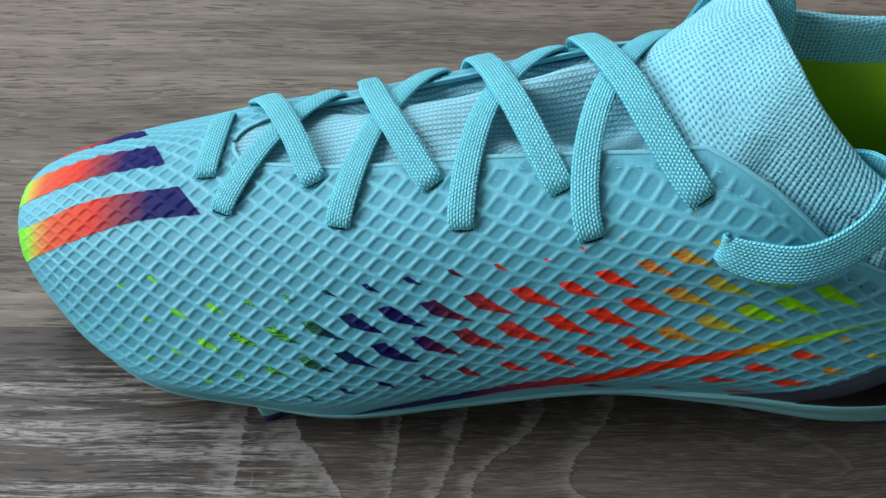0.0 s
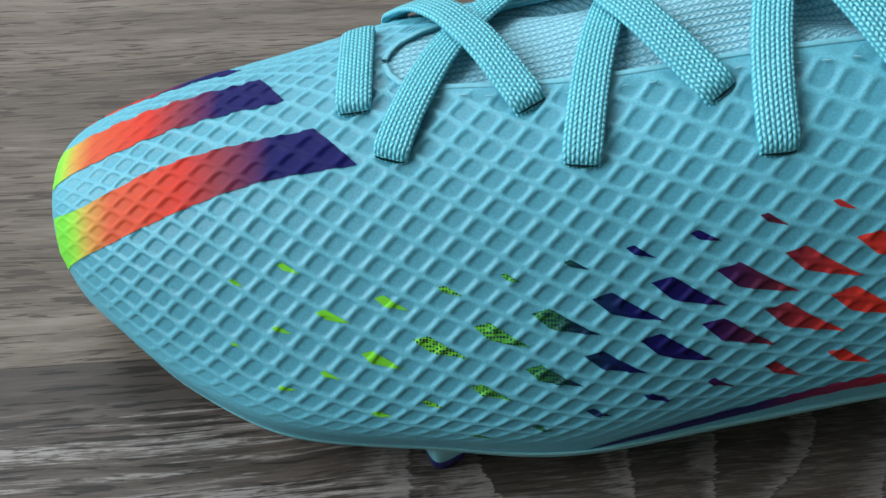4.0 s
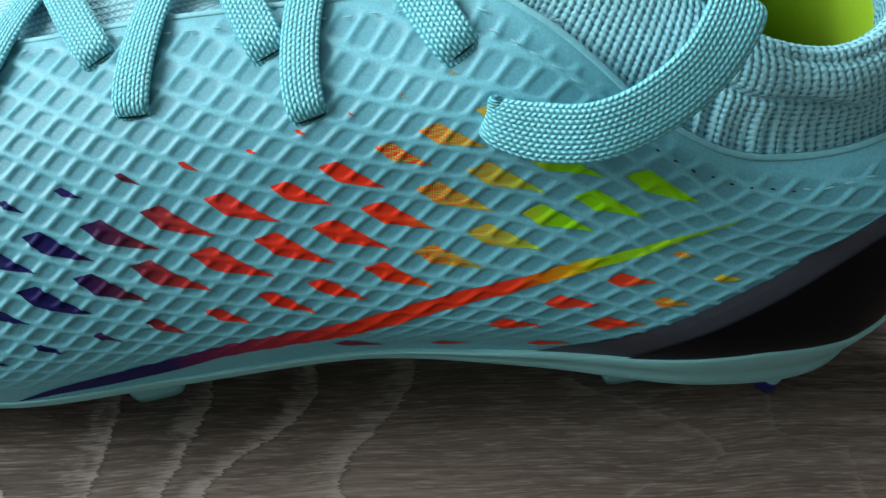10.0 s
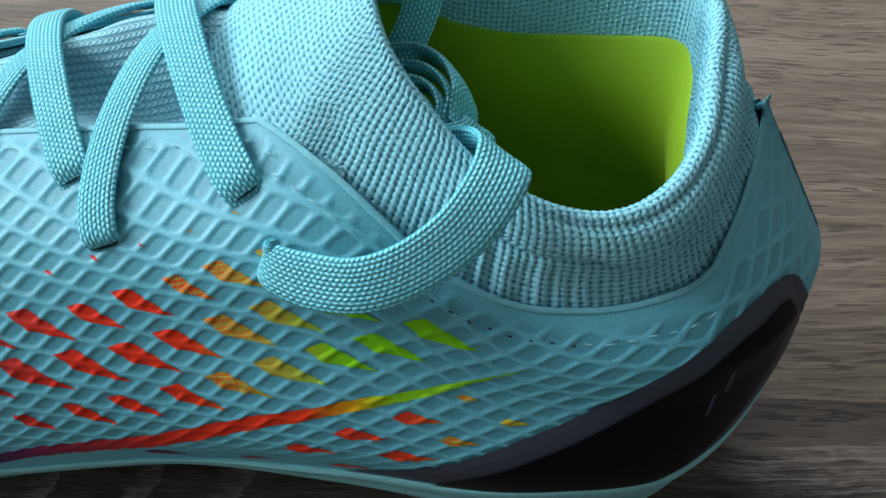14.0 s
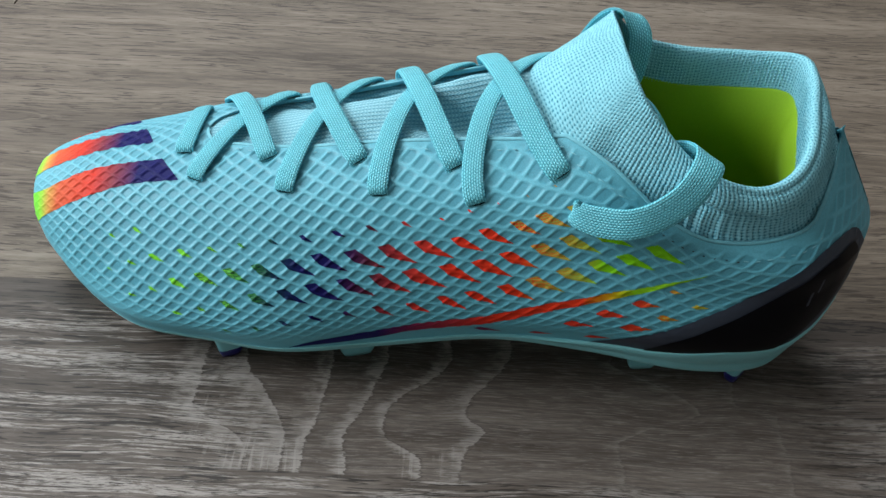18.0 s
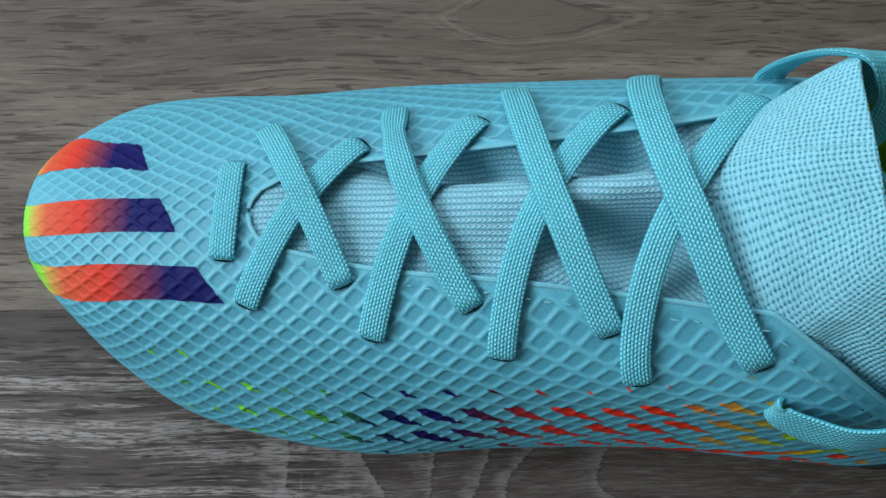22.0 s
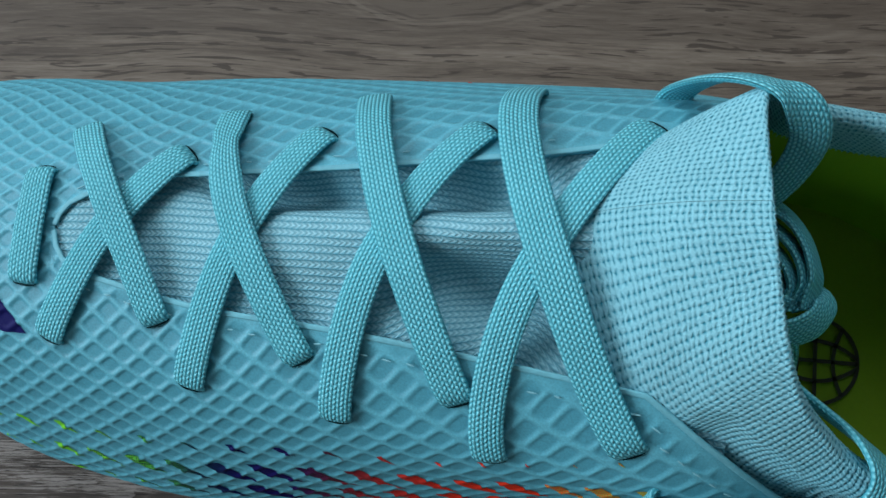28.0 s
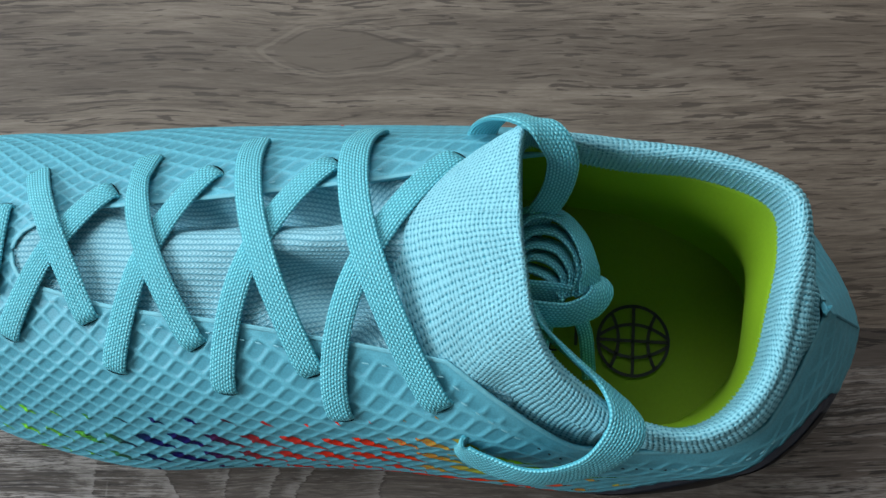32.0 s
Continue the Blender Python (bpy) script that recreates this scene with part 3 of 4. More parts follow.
def half_skin(values, start):
    us = np.r_[np.linspace(0, 0.12, 130), np.linspace(0.12, 0.88, 880)[1:], np.linspace(0.88, 1, 90)[1:]]
    a = np.linspace(0, 1, 270)
    end = cut(us, values)
    knee = 0.33 if start == 0 else 0.66
    low = np.clip(a / 0.68, 0, 1)[None]
    high = np.clip((a - 0.68) / 0.32, 0, 1)[None]
    v = start + (knee - start) * low + (end - knee)[:, None] * high
    u = np.repeat(us[:, None], len(a), 1)
    p = skin(u, v)
    n = last_normal(u[:, -1:], v[:, -1:])
    rim = [p[:, -1:] - n * d for d in (0.0003, 0.0007, 0.0012)]
    rim[0] = rim[0] + (p[:, -1:] - p[:, -2:-1]) * 0.5
    rim.append(p[:, -8:-7] - n * 0.0013)
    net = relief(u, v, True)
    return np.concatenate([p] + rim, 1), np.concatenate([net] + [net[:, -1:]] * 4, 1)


(near_half, near_net), (far_half, far_net) = half_skin(CUT_NEAR, 0.0), half_skin(CUT_FAR, 1.0)
rows, cols = near_half.shape[:2]
faces = np.concatenate([grid_faces(rows, cols), grid_faces(rows, cols, start=rows * cols)[:, ::-1]])
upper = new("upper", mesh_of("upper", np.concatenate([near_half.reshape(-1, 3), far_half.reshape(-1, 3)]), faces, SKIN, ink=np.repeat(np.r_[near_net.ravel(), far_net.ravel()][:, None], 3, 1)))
upper.parent = boot
tagged(upper, "mint blue coated upper with an embossed diamond net")

# the knitted sock under the throat
us = np.linspace(.355, .625, 200)
a = np.linspace(-0.08, 1.08, 120)
n0, f0 = cut(us, CUT_NEAR)[:, None], cut(us, CUT_FAR)[:, None]
v = n0 - 0.025 + (f0 - n0 + 0.05) * (a[None] + 0.08) / 1.16
u = np.repeat(us[:, None], len(a), 1)
p = last(u, v)
drop = 0.0007 + 0.0010 * np.clip((u - .37) / .03, 0, 1)
for fx, fa, depth, wx, wa in ((-.027, .82, .0075, .017, .12), (.006, .30, .0085, .014, .15), (.003, .82, .0085, .016, .12), (.021, .24, .0065, .012, .15), (-.004, .56, -.0026, .014, .10), (-.030, .45, -.0020, .015, .22), (.014, .58, -.0030, .011, .10), (-.040, .88, .0015, .014, .07)):
    drop = drop + depth * np.exp(-(((p[..., 0] - fx) / wx)**2 + ((a[None] - fa) / wa)**2)**1.5)
p = p - last_normal(u, v) * drop[..., None]
arc = np.concatenate([np.zeros((len(us), 1)), np.cumsum(np.linalg.norm(np.diff(p, axis=1), axis=2), 1)], 1)
uv = np.stack([np.interp(u, U_FINE, RUN_FINE), arc - arc[:, 60:61]], -1)
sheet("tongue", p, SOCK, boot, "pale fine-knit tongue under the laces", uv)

# the knitted collar: from the seam up to the rim, rolled over and down inside
def tuck(u, near):
    v = float(cut(u, CUT_NEAR)) - 0.02 if near else float(cut(u, CUT_FAR)) + 0.02
    return tuple(last(np.array(u), np.array(v)) - 0.0028 * last_normal(np.array(u), np.array(v)))


SEAM = [(.0215, .0053, .0868), (.027, -.016, .0855), (.035, -.030, .0805)] + [tuck(u, True) for u in (.612, .635, .66, .69, .73, .79, .87)]
SEAM += [tuple(last(np.array(.995), np.array(.46)) - np.array([.0028, 0, 0]))] + [tuck(u, False) for u in (.87, .79, .71, .66, .615)] + [(.031, .018, .082)]
RIM = [(.0495, .006, .1045), (.0512, -.0055, .1038), (.053, -.0145, .1025), (.0565, -.022, .098), (.062, -.0272, .0925), (.070, -.032, .0865), (.0805, -.036, .083), (.091, -.0362, .0822), (.0995, -.031, .084),
       (.1050, -.0215, .0875), (.1072, -.008, .092), (.1090, .006, .0938), (.1065, .0165, .0935), (.092, .0235, .0895), (.073, .0255, .088), (.058, .0265, .0905), (.0495, .025, .099)]
BED = [(.0, .0), (.005, -.02), (.02, -.031), (.034, -.035), (.05, -.0365), (.064, -.037), (.08, -.0365), (.094, -.033), (.105, -.025),
       (.111, -.016), (.114, -.006), (.111, .006), (.102, .014), (.085, .0215), (.064, .0245), (.04, .026), (.015, .018)]
BED = [(x, y, .034) for x, y in BED]
M = 2200
ring = np.arange(M) / M * 17
seam, rim, bed = (spline(k, ring, True) for k in (SEAM, RIM, BED))
centre = np.array([.07, -.004, 0.0])
out = rim - centre
out[:, 2] = 0
out /= np.linalg.norm(out, axis=1, keepdims=True)
rim = rim + out * 0.0014
pitch = np.interp(ring, [0, 2.8, 4.2, 14.5, 16, 17], [.00108, .00108, .00122, .00122, .00108, .00108])
length = np.r_[0, np.cumsum(np.linalg.norm(np.diff(rim, axis=0), axis=1) / pitch[1:])]
phase = length * (round(length[-1]) / length[-1])
rib = 2.0 * np.abs(np.cos(np.pi * (phase - 0.0)))**0.55 - 1.4
rows3 = []
heel_fold = np.exp(-((ring - 10) / 2.0)**4)
hem = np.interp(ring, [2.6, 3.2, 4.4, 5.4, 9, 11, 14.5, 15.6, 17], [0, .08, .25, 1, 1, .9, .7, 0, 0])
split = np.interp(ring, [0, 4, 5.5, 7.5, 9.5, 13, 17], [.54, .55, .66, .65, .53, .54, .54]) + 0.03 * np.sin(ring * 2.3) + 0.025 * np.sin(ring * 4.9 + 1)
swells = 1 + 0.35 * np.sin(ring * 3.7) + 0.25 * np.sin(ring * 7.9 + 2)
flank = np.exp(-((ring - 7.2) / 2.6)**4)
slope = rim - seam
slope /= np.linalg.norm(slope, axis=1, keepdims=True)
face = out - slope * (out * slope).sum(1, keepdims=True)
face /= np.linalg.norm(face, axis=1, keepdims=True)
front = np.minimum(np.exp(-(ring / 3.4)**4) + np.exp(-((ring - 17) / 1.5)**2), 1)
pucker = np.sin(phase * 2.1 + 2 * np.sin(ring * 6)) * np.exp(-((ring - 5.6) / 0.8)**2)
for k in np.linspace(0, 1, 72):
    roll = np.sqrt(np.clip(np.sin(np.pi * np.clip((k - split) / (1 - split), 0, 1)), 0, 1))
    body = np.sin(np.pi * np.clip(k / split, 0, 1))**0.7
    bulge = 0.0017 * hem * roll + body * (0.0013 * heel_fold * swells - 0.0004 * hem - 0.0015 * flank) - (0.0011 + 0.0009 * heel_fold) * hem * np.exp(-((k - split) / 0.035)**2) + 0.0010 * front * np.sin(np.pi * k)
    bulge = bulge + 0.00045 * pucker * body - 0.0016 * np.exp(-((ring - 3.0) / 1.3)**2) * body
    row = seam + (rim - seam) * k + face * bulge[:, None]
    rows3.append(row + face * ((0.00017 + 0.00022 * heel_fold * (k < split) - 0.00016 * front) * (1 - 0.35 * roll) * rib * min(1, k * 4))[:, None])
r = (0.0016 * (1 - 0.62 * front))[:, None]
for ang in np.linspace(0, np.pi, 10)[1:]:
    rows3.append(rim - out * r * (1 - np.cos(ang)) + np.array([0, 0, 1]) * r * np.sin(ang) + out * (0.00016 * rib)[:, None])
inner = rim - out * 2 * r
for k in np.linspace(0, 1, 10)[1:]:
    row = inner - np.array([0, 0, 0.0125]) * k - out * 0.0004 + out * (0.0002 * rib)[:, None]
    rows3.append(row)
pts = np.array(rows3)
step = np.linalg.norm(np.diff(pts, axis=0), axis=2)
height = np.concatenate([np.zeros((1, M)), np.cumsum(step, 0)])
uv = np.stack([height, np.broadcast_to((phase + 0.5) * 0.00110, height.shape)], -1)
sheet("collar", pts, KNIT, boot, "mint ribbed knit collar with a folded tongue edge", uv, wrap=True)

# lining and insole
low = inner - np.array([0, 0, 0.0125]) - out * 0.0004
lin = []
rear = np.exp(-((ring - 11.2) / 2.4)**4)
for k in np.linspace(0, 1, 30):
    pad = (0.0010 + 0.0030 * rear) * np.sin(np.pi * min(1, k * 1.25))**1.3
    lin.append(low + np.array([0, 0, 0.002]) * (1 - k) + (bed - low) * (k**1.3) - out * pad[:, None] + out * 0.0012 * (k < 0.02))
sheet("lining", np.array(lin), LINING, boot, "bright lime padded heel lining", wrap=True)
bedc = bed.mean(0)
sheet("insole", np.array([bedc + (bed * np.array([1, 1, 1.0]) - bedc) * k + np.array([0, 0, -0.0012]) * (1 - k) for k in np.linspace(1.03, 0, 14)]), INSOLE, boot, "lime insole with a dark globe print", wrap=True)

# the sole plate: a shallow shell under the upper, with a rim that shows all round
us = np.linspace(0, 1, 260)
lip = np.interp(us, [0, .60, .66, .71, .78, .88, 1], [.002, .006, .035, .09, .105, .10, .10])


def around(k, lift):
    """The line round the foot at the share k of the lip's height, lifted off the skin."""
    a, b = last(us, lip * k) + last_normal(us, lip * k) * lift, last(us, 1 - lip * k) + last_normal(us, 1 - lip * k) * lift
    return np.concatenate([a, b[::-1]])


heelward = np.interp(us, [0, .4, .6, 1], [.0, .1, .8, 1])[:, None]
loop_top = around(0.0, 0.0)
swell = np.concatenate([heelward, heelward[::-1]])
mid = (last(us, 0 * us) + last(us, 0 * us + 1)) / 2
loop_mid = np.concatenate([mid, mid[::-1]])
side = loop_top - loop_mid
side[:, 2] = 0
side /= np.linalg.norm(side, axis=1, keepdims=True) + 1e-9
thick = np.interp(loop_top[:, 0], [-.142, -.09, -.03, .02, .06, .1, .1335], [.0022, .0028, .0034, .003, .0050, .0065, .0055])
rowsp = [around(1.0, -0.0003), around(1.0, 0.0006 * heelward), around(0.9, 0.0010 * heelward), around(0.5, 0.0012 * heelward), around(0.15, 0.0012 * heelward)]
for k, o in ((0.0, 0.0012), (0.35, 0.0011), (0.7, 0.0005), (1.0, -0.0012)):
    q = loop_top + side * (o * (swell if o > 0 else 1) - 0.0011 * (1 - swell))
    q[:, 2] -= thick * k
    rowsp.append(q)
for k in (0.94, 0.7, 0.4, 0.0):
    q = loop_mid + (loop_top - loop_mid) * k
    q[:, 2] = loop_top[:, 2] - thick - 0.0012 * (1 - k)
    rowsp.append(q)
sheet("sole_plate", np.array(rowsp), PLATE, boot, "pale mint moulded sole plate", wrap=True, flip=True)


def stud(x, y, top, radius, tip, flat=1.0, turn=0.0):
    """A tapered stud from the plate down to the floor, with a coloured tip."""
    body = []
    for k in np.linspace(0, 1, 9):
        z = top * (1 - k)
        rr = radius * (1 + 0.35 * (1 - k)**3) * (1 - 0.30 * k) * (0.9 if k > 0.99 else 1)
        ang = np.linspace(0, 2 * np.pi, 24, endpoint=False)
        px, py = rr * np.sign(np.cos(ang)) * np.abs(np.cos(ang))**0.5, rr * flat * np.sign(np.sin(ang)) * np.abs(np.sin(ang))**0.6
        c, s = math.cos(turn), math.sin(turn)
        body.append(np.stack([x + c * px - s * py, y + s * px + c * py, np.full(24, z)], -1))
    body = np.array(body)
    ob = sheet("stud", body[:7], PLATE, boot, wrap=True)
    cap = np.concatenate([body[6:] * 1.0, body[-1:].mean(1, keepdims=True) + np.zeros((1, 24, 3))])
    sheet("stud_tip", cap, tip, ob, wrap=True)
    return ob


for x, y, top, rad, tip, flat, turn in ((-.066, -.042, .014, .0052, NAVY, .7, .5), (-.024, -.0365, .0165, .0078, PLATE, .5, .3), (-.066, .033, .014, .0052, NAVY, .7, -.5), (-.022, .036, .0165, .0062, PLATE, .55, -.3),
                                        (-.10, -.018, .0125, .005, NAVY, .7, .3), (-.10, .018, .0125, .005, NAVY, .7, -.3), (.072, -.0305, .020, .0070, PLATE, .6, .2), (.072, .032, .020, .0055, PLATE, .6, -.2),
                                        (.103, -.032, .016, .0055, NAVY, .6, .9), (.103, .022, .016, .0055, NAVY, .6, -.9)):
    stud(x, y, top, rad, tip, flat, turn)
# heel film: slate border and a glossy black wedge
def strip(top, bottom, nu, nv, lift):
    """A patch on the skin between two lines of (u, v)."""
    s = np.linspace(0, len(top) - 1, nu)
    a, b = spline(top, s), spline(bottom, s)
    k = np.linspace(0, 1, nv)[None, :, None]
    g = b[:, None] + (a - b)[:, None] * k
    u, v = g[..., 0], np.clip(g[..., 1], 0, 1)
    return last(u, v) + last_normal(u, v) * (relief(u, v) * 1.0 + lift)[..., None], u, v


SLATE_TOP = [(.619, .0), (.6519, .0985), (.6698, .1486), (.6883, .1987), (.7069, .2421), (.7255, .2900), (.7462, .3260), (.7777, .3480), (.8263, .3530), (.8613, .3456), (.878, .335)]
SLATE_LOW = [(.619, .0), (.645, .0), (.665, .0), (.69, .03), (.715, .05), (.745, .06), (.7841, .075), (.83, .10), (.875, .15), (.895, .22), (.885, .325)]
BLACK_TOP = [(.6555, .0203), (.6705, .1002), (.6898, .1569), (.7091, .2053), (.7284, .2521), (.7498, .2950), (.7813, .3230), (.8392, .3260), (.860, .320)]
BLACK_LOW = [(.6555, .012), (.668, .02), (.69, .05), (.7134, .085), (.7498, .095), (.7706, .125), (.8056, .165), (.8400, .215), (.8628, .3038)]
film = sheet("heel_film", strip(SLATE_TOP, SLATE_LOW, 120, 40, 0.00022)[0], SLATE, boot, "dark slate film round the heel")
wedge = sheet("heel_wedge", strip(BLACK_TOP, BLACK_LOW, 110, 36, 0.00048)[0], BLACK, film, "glossy black heel wedge")

for u0, v0 in ((.775, .235), (.787, .262)):
    sheet("mark", strip([(u0, v0 + .035), (u0 + .004, v0 + .035)], [(u0 - .002, v0), (u0 + .002, v0)], 6, 8, 0.00058)[0], SLATE, film, "faint grey mark")

# ink colours along the boot
INKS = [(.27, (.20, .66, .03)), (.385, (.18, .62, .04)), (.412, (.06, .34, .06)), (.432, (.006, .035, .06)), (.452, (.006, .008, .085)), (.475, (.010, .007, .085)), (.495, (.10, .018, .034)),
        (.52, (.55, .035, .025)), (.54, (.72, .035, .015)), (.575, (.72, .04, .012)), (.595, (.55, .21, .025)), (.612, (.38, .38, .03)), (.625, (.21, .62, .012)), (.75, (.21, .62, .012))]


def ink_at(u, table=INKS):
    at = [k for k, _ in table]
    return np.stack([np.interp(u, at, [c[i] for _, c in table]) for i in range(3)], -1)


LOW_INKS = [(.53, (.02, .02, .12)), (.58, (.3, .03, .05)), (.61, (.66, .04, .02)), (.65, (.66, .05, .02)), (.67, (.62, .22, .02)), (.69, (.62, .50, .02))]


def kite(u0, v0, u1, v1, near=True, table=INKS, plump=0.285):
    """A printed scale: a blunt point, a raised shoulder, then a long taper."""
    s = np.linspace(0, 1, 56)
    wide = np.interp(s, [0, .27, .33, 1], [0, 1, .97, 0])
    k = np.linspace(-1, 1, 13)
    a, b = last(np.array(u0), np.array(v0)), last(np.array(u1), np.array(v1))
    half = np.linalg.norm(b - a) * plump * 0.5
    u, v = u0 + (u1 - u0) * s, v0 + (v1 - v0) * s
    per = np.linalg.norm(last(u, v + 0.01) - last(u, v - 0.01), axis=1) / 0.02
    vv = v[:, None] + (half * wide / per)[:, None] * (k[None] + 0.25 * (1 - s[:, None]))
    uu = np.repeat(u[:, None], 13, 1) + 0.0 * vv
    if not near:
        vv = 1.14 - vv
    p = skin(uu, vv, 0.00014)
    ink = INK
    if table is INKS and 0.368 < u0 < 0.418:
        ink = DOTS_DARK
    if table is INKS and 0.566 < u0 < 0.606 or table is LOW_INKS and u0 > 0.655:
        ink = DOTS_LIME
    return sheet("print_scale", p, ink, upper, ink=ink_at(uu, table), flip=not near)


SCALES = [
    [(.2888, .2571, .2959, .2521), (.3124, .2788, .3231, .2721)],
    [(.2881, .1903, .2938, .1903), (.3095, .2154, .3188, .212), (.3295, .2354, .3438, .2287), (.3531, .2538, .3667, .2437), (.3781, .2671, .3881, .2604), (.4031, .2805, .4117, .2738), (.4274, .2922, .4367, .2855),
     (.4489, .3022, .4589, .2922), (.4696, .3105, .4796, .3022), (.4904, .3205, .4989, .3105), (.5104, .3272, .5168, .3189), (.5297, .3339, .5332, .3306), (.5432, .3489, .5468, .3439), (.5583, .3606, .5604, .3573),
     (.574, .3706, .5761, .3673), (.589, .3806, .5919, .3773)],
    [(.3109, .1536, .3195, .1536), (.3302, .1786, .3395, .1736), (.3474, .2003, .3645, .1886), (.3681, .217, .3903, .202), (.3924, .2321, .4153, .2137), (.4153, .2454, .441, .2237), (.4375, .2588, .4625, .2337),
     (.4575, .2705, .4825, .2421), (.4782, .2771, .5039, .2487), (.4982, .2871, .5211, .2554), (.5175, .2938, .539, .2621), (.5361, .2988, .554, .2738), (.5497, .3139, .5697, .2871), (.5661, .3289, .5847, .3038),
     (.5797, .3389, .6019, .3155), (.5976, .3489, .6150, .3300)],
    [(.351, .1369, .3595, .1319), (.371, .1536, .3803, .1486), (.391, .1736, .4089, .1586), (.4132, .192, .436, .1703), (.4353, .2037, .4582, .1786), (.4546, .2154, .4803, .182), (.4746, .2254, .4996, .1903),
     (.4939, .2337, .5189, .1953), (.5125, .2404, .5368, .202), (.5311, .2471, .554, .2087), (.5475, .2521, .5715, .2204), (.5618, .2671, .5861, .2371), (.579, .2821, .6054, .2521), (.5954, .2955, .6219, .2721),
     (.6147, .3038, .6397, .3000)],
    [(.3924, .1018, .401, .0868), (.4174, .1169, .426, .1035), (.4375, .1369, .4475, .1219), (.4575, .1486, .4689, .1302), (.4789, .1536, .4889, .1369), (.4968, .1636, .5096, .1386), (.5154, .1686, .5289, .1436),
     (.5311, .182, .5482, .1486), (.5454, .1900, .564, .1619), (.5625, .202, .5861, .172), (.5783, .2154, .6033, .192), (.5961, .2321, .6226, .2137), (.614, .2504, .639, .2404), (.6305, .2721, .6548, .2738),
     (.6462, .3105, .6712, .3200)],
]
LOW_SCALES = [(.5518, .0651, .569, .0367), (.5847, .0384, .6004, .0417), (.6054, .1085, .6247, .1085), (.624, .1486, .6433, .1536), (.644, .1886, .6612, .200), (.6648, .2404, .6733, .2471),
              (.6204, .0501, .6369, .0618), (.639, .1185, .6598, .1352), (.6598, .172, .6741, .1803), (.6805, .222, .6919, .227)]
for line in SCALES:
    for one in line:
        kite(*one)
for one in LOW_SCALES:
    kite(*one, table=LOW_INKS, plump=0.28)
for line in SCALES[1:3]:
    for u0, v0, u1, v1 in line[:12]:
        kite(u0, v0, u1, v1, near=False)

# the long streak from the sole to the heel
SWEEP_TOP = [(.4425, .012), (.4596, .044), (.4803, .0625), (.4996, .080), (.5168, .1002), (.5332, .1119), (.5540, .1240), (.5754, .1469), (.5954, .1653), (.6147, .1803), (.6333, .2037), (.6505, .2304), (.6676, .2680), (.6855, .3150)]
SWEEP_LOW = [(.4425, .010), (.4596, .0200), (.4803, .0240), (.5004, .0384), (.5175, .0650), (.534, .0760), (.5547, .0900), (.5747, .1185), (.5947, .1440), (.6147, .1640), (.6333, .1890), (.6505, .2190), (.6676, .2600), (.6855, .3130)]
SWEEP_INKS = [(.44, (.008, .012, .11)), (.50, (.014, .012, .11)), (.535, (.35, .03, .05)), (.56, (.66, .035, .015)), (.615, (.70, .04, .012)), (.63, (.62, .30, .01)), (.645, (.26, .60, .014)), (.69, (.22, .56, .04))]
s = np.linspace(0, len(SWEEP_TOP) - 1, 220)
a, b = spline(SWEEP_TOP, s), spline(SWEEP_LOW, s)
g = b[:, None] + (a - b)[:, None] * np.linspace(0, 1, 12)[None, :, None]
sheet("print_streak", skin(g[..., 0], g[..., 1], 0.00013), INK, upper, "long streak shading from navy through red to lime", ink=ink_at(g[..., 0], SWEEP_INKS))

# three stripes over the toe
STRIPES = [
    ([(.10, .85), (.163, .780), (.223, .692), (.2738, .6570)], [(.10, .65), (.1465, .626), (.2359, .607), (.2881, .5890)], 0.0),
    ([(.095, .53), (.138, .5142), (.2437, .5209), (.3009, .5209)], [(.095, .39), (.1394, .414), (.248, .4524), (.3152, .4641)], 0.03),
    ([(.105, .300), (.165, .335), (.2495, .3957), (.3295, .4207)], [(.105, .150), (.190, .262), (.2838, .3489), (.3474, .379)], 0.06),
]
STRIPE_INKS = [(.08, (.22, .76, .07)), (.098, (.36, .72, .07)), (.120, (.68, .36, .08)), (.145, (.70, .12, .05)), (.200, (.70, .05, .03)), (.224, (.28, .045, .06)), (.250, (.010, .010, .10)), (.4, (.005, .008, .095))]
for top, low, shift in STRIPES:
    s = np.linspace(0, 3, 150)
    a, b = spline(top, s), spline(low, s)
    g = b[:, None] + (a - b)[:, None] * np.linspace(0, 1, 46)[None, :, None]
    tone = g[..., 0] - shift
    sheet("print_stripe", skin(g[..., 0], g[..., 1], 0.00013), INK, upper, "toe stripe shading from lime through red to navy", ink=ink_at(tone, STRIPE_INKS))


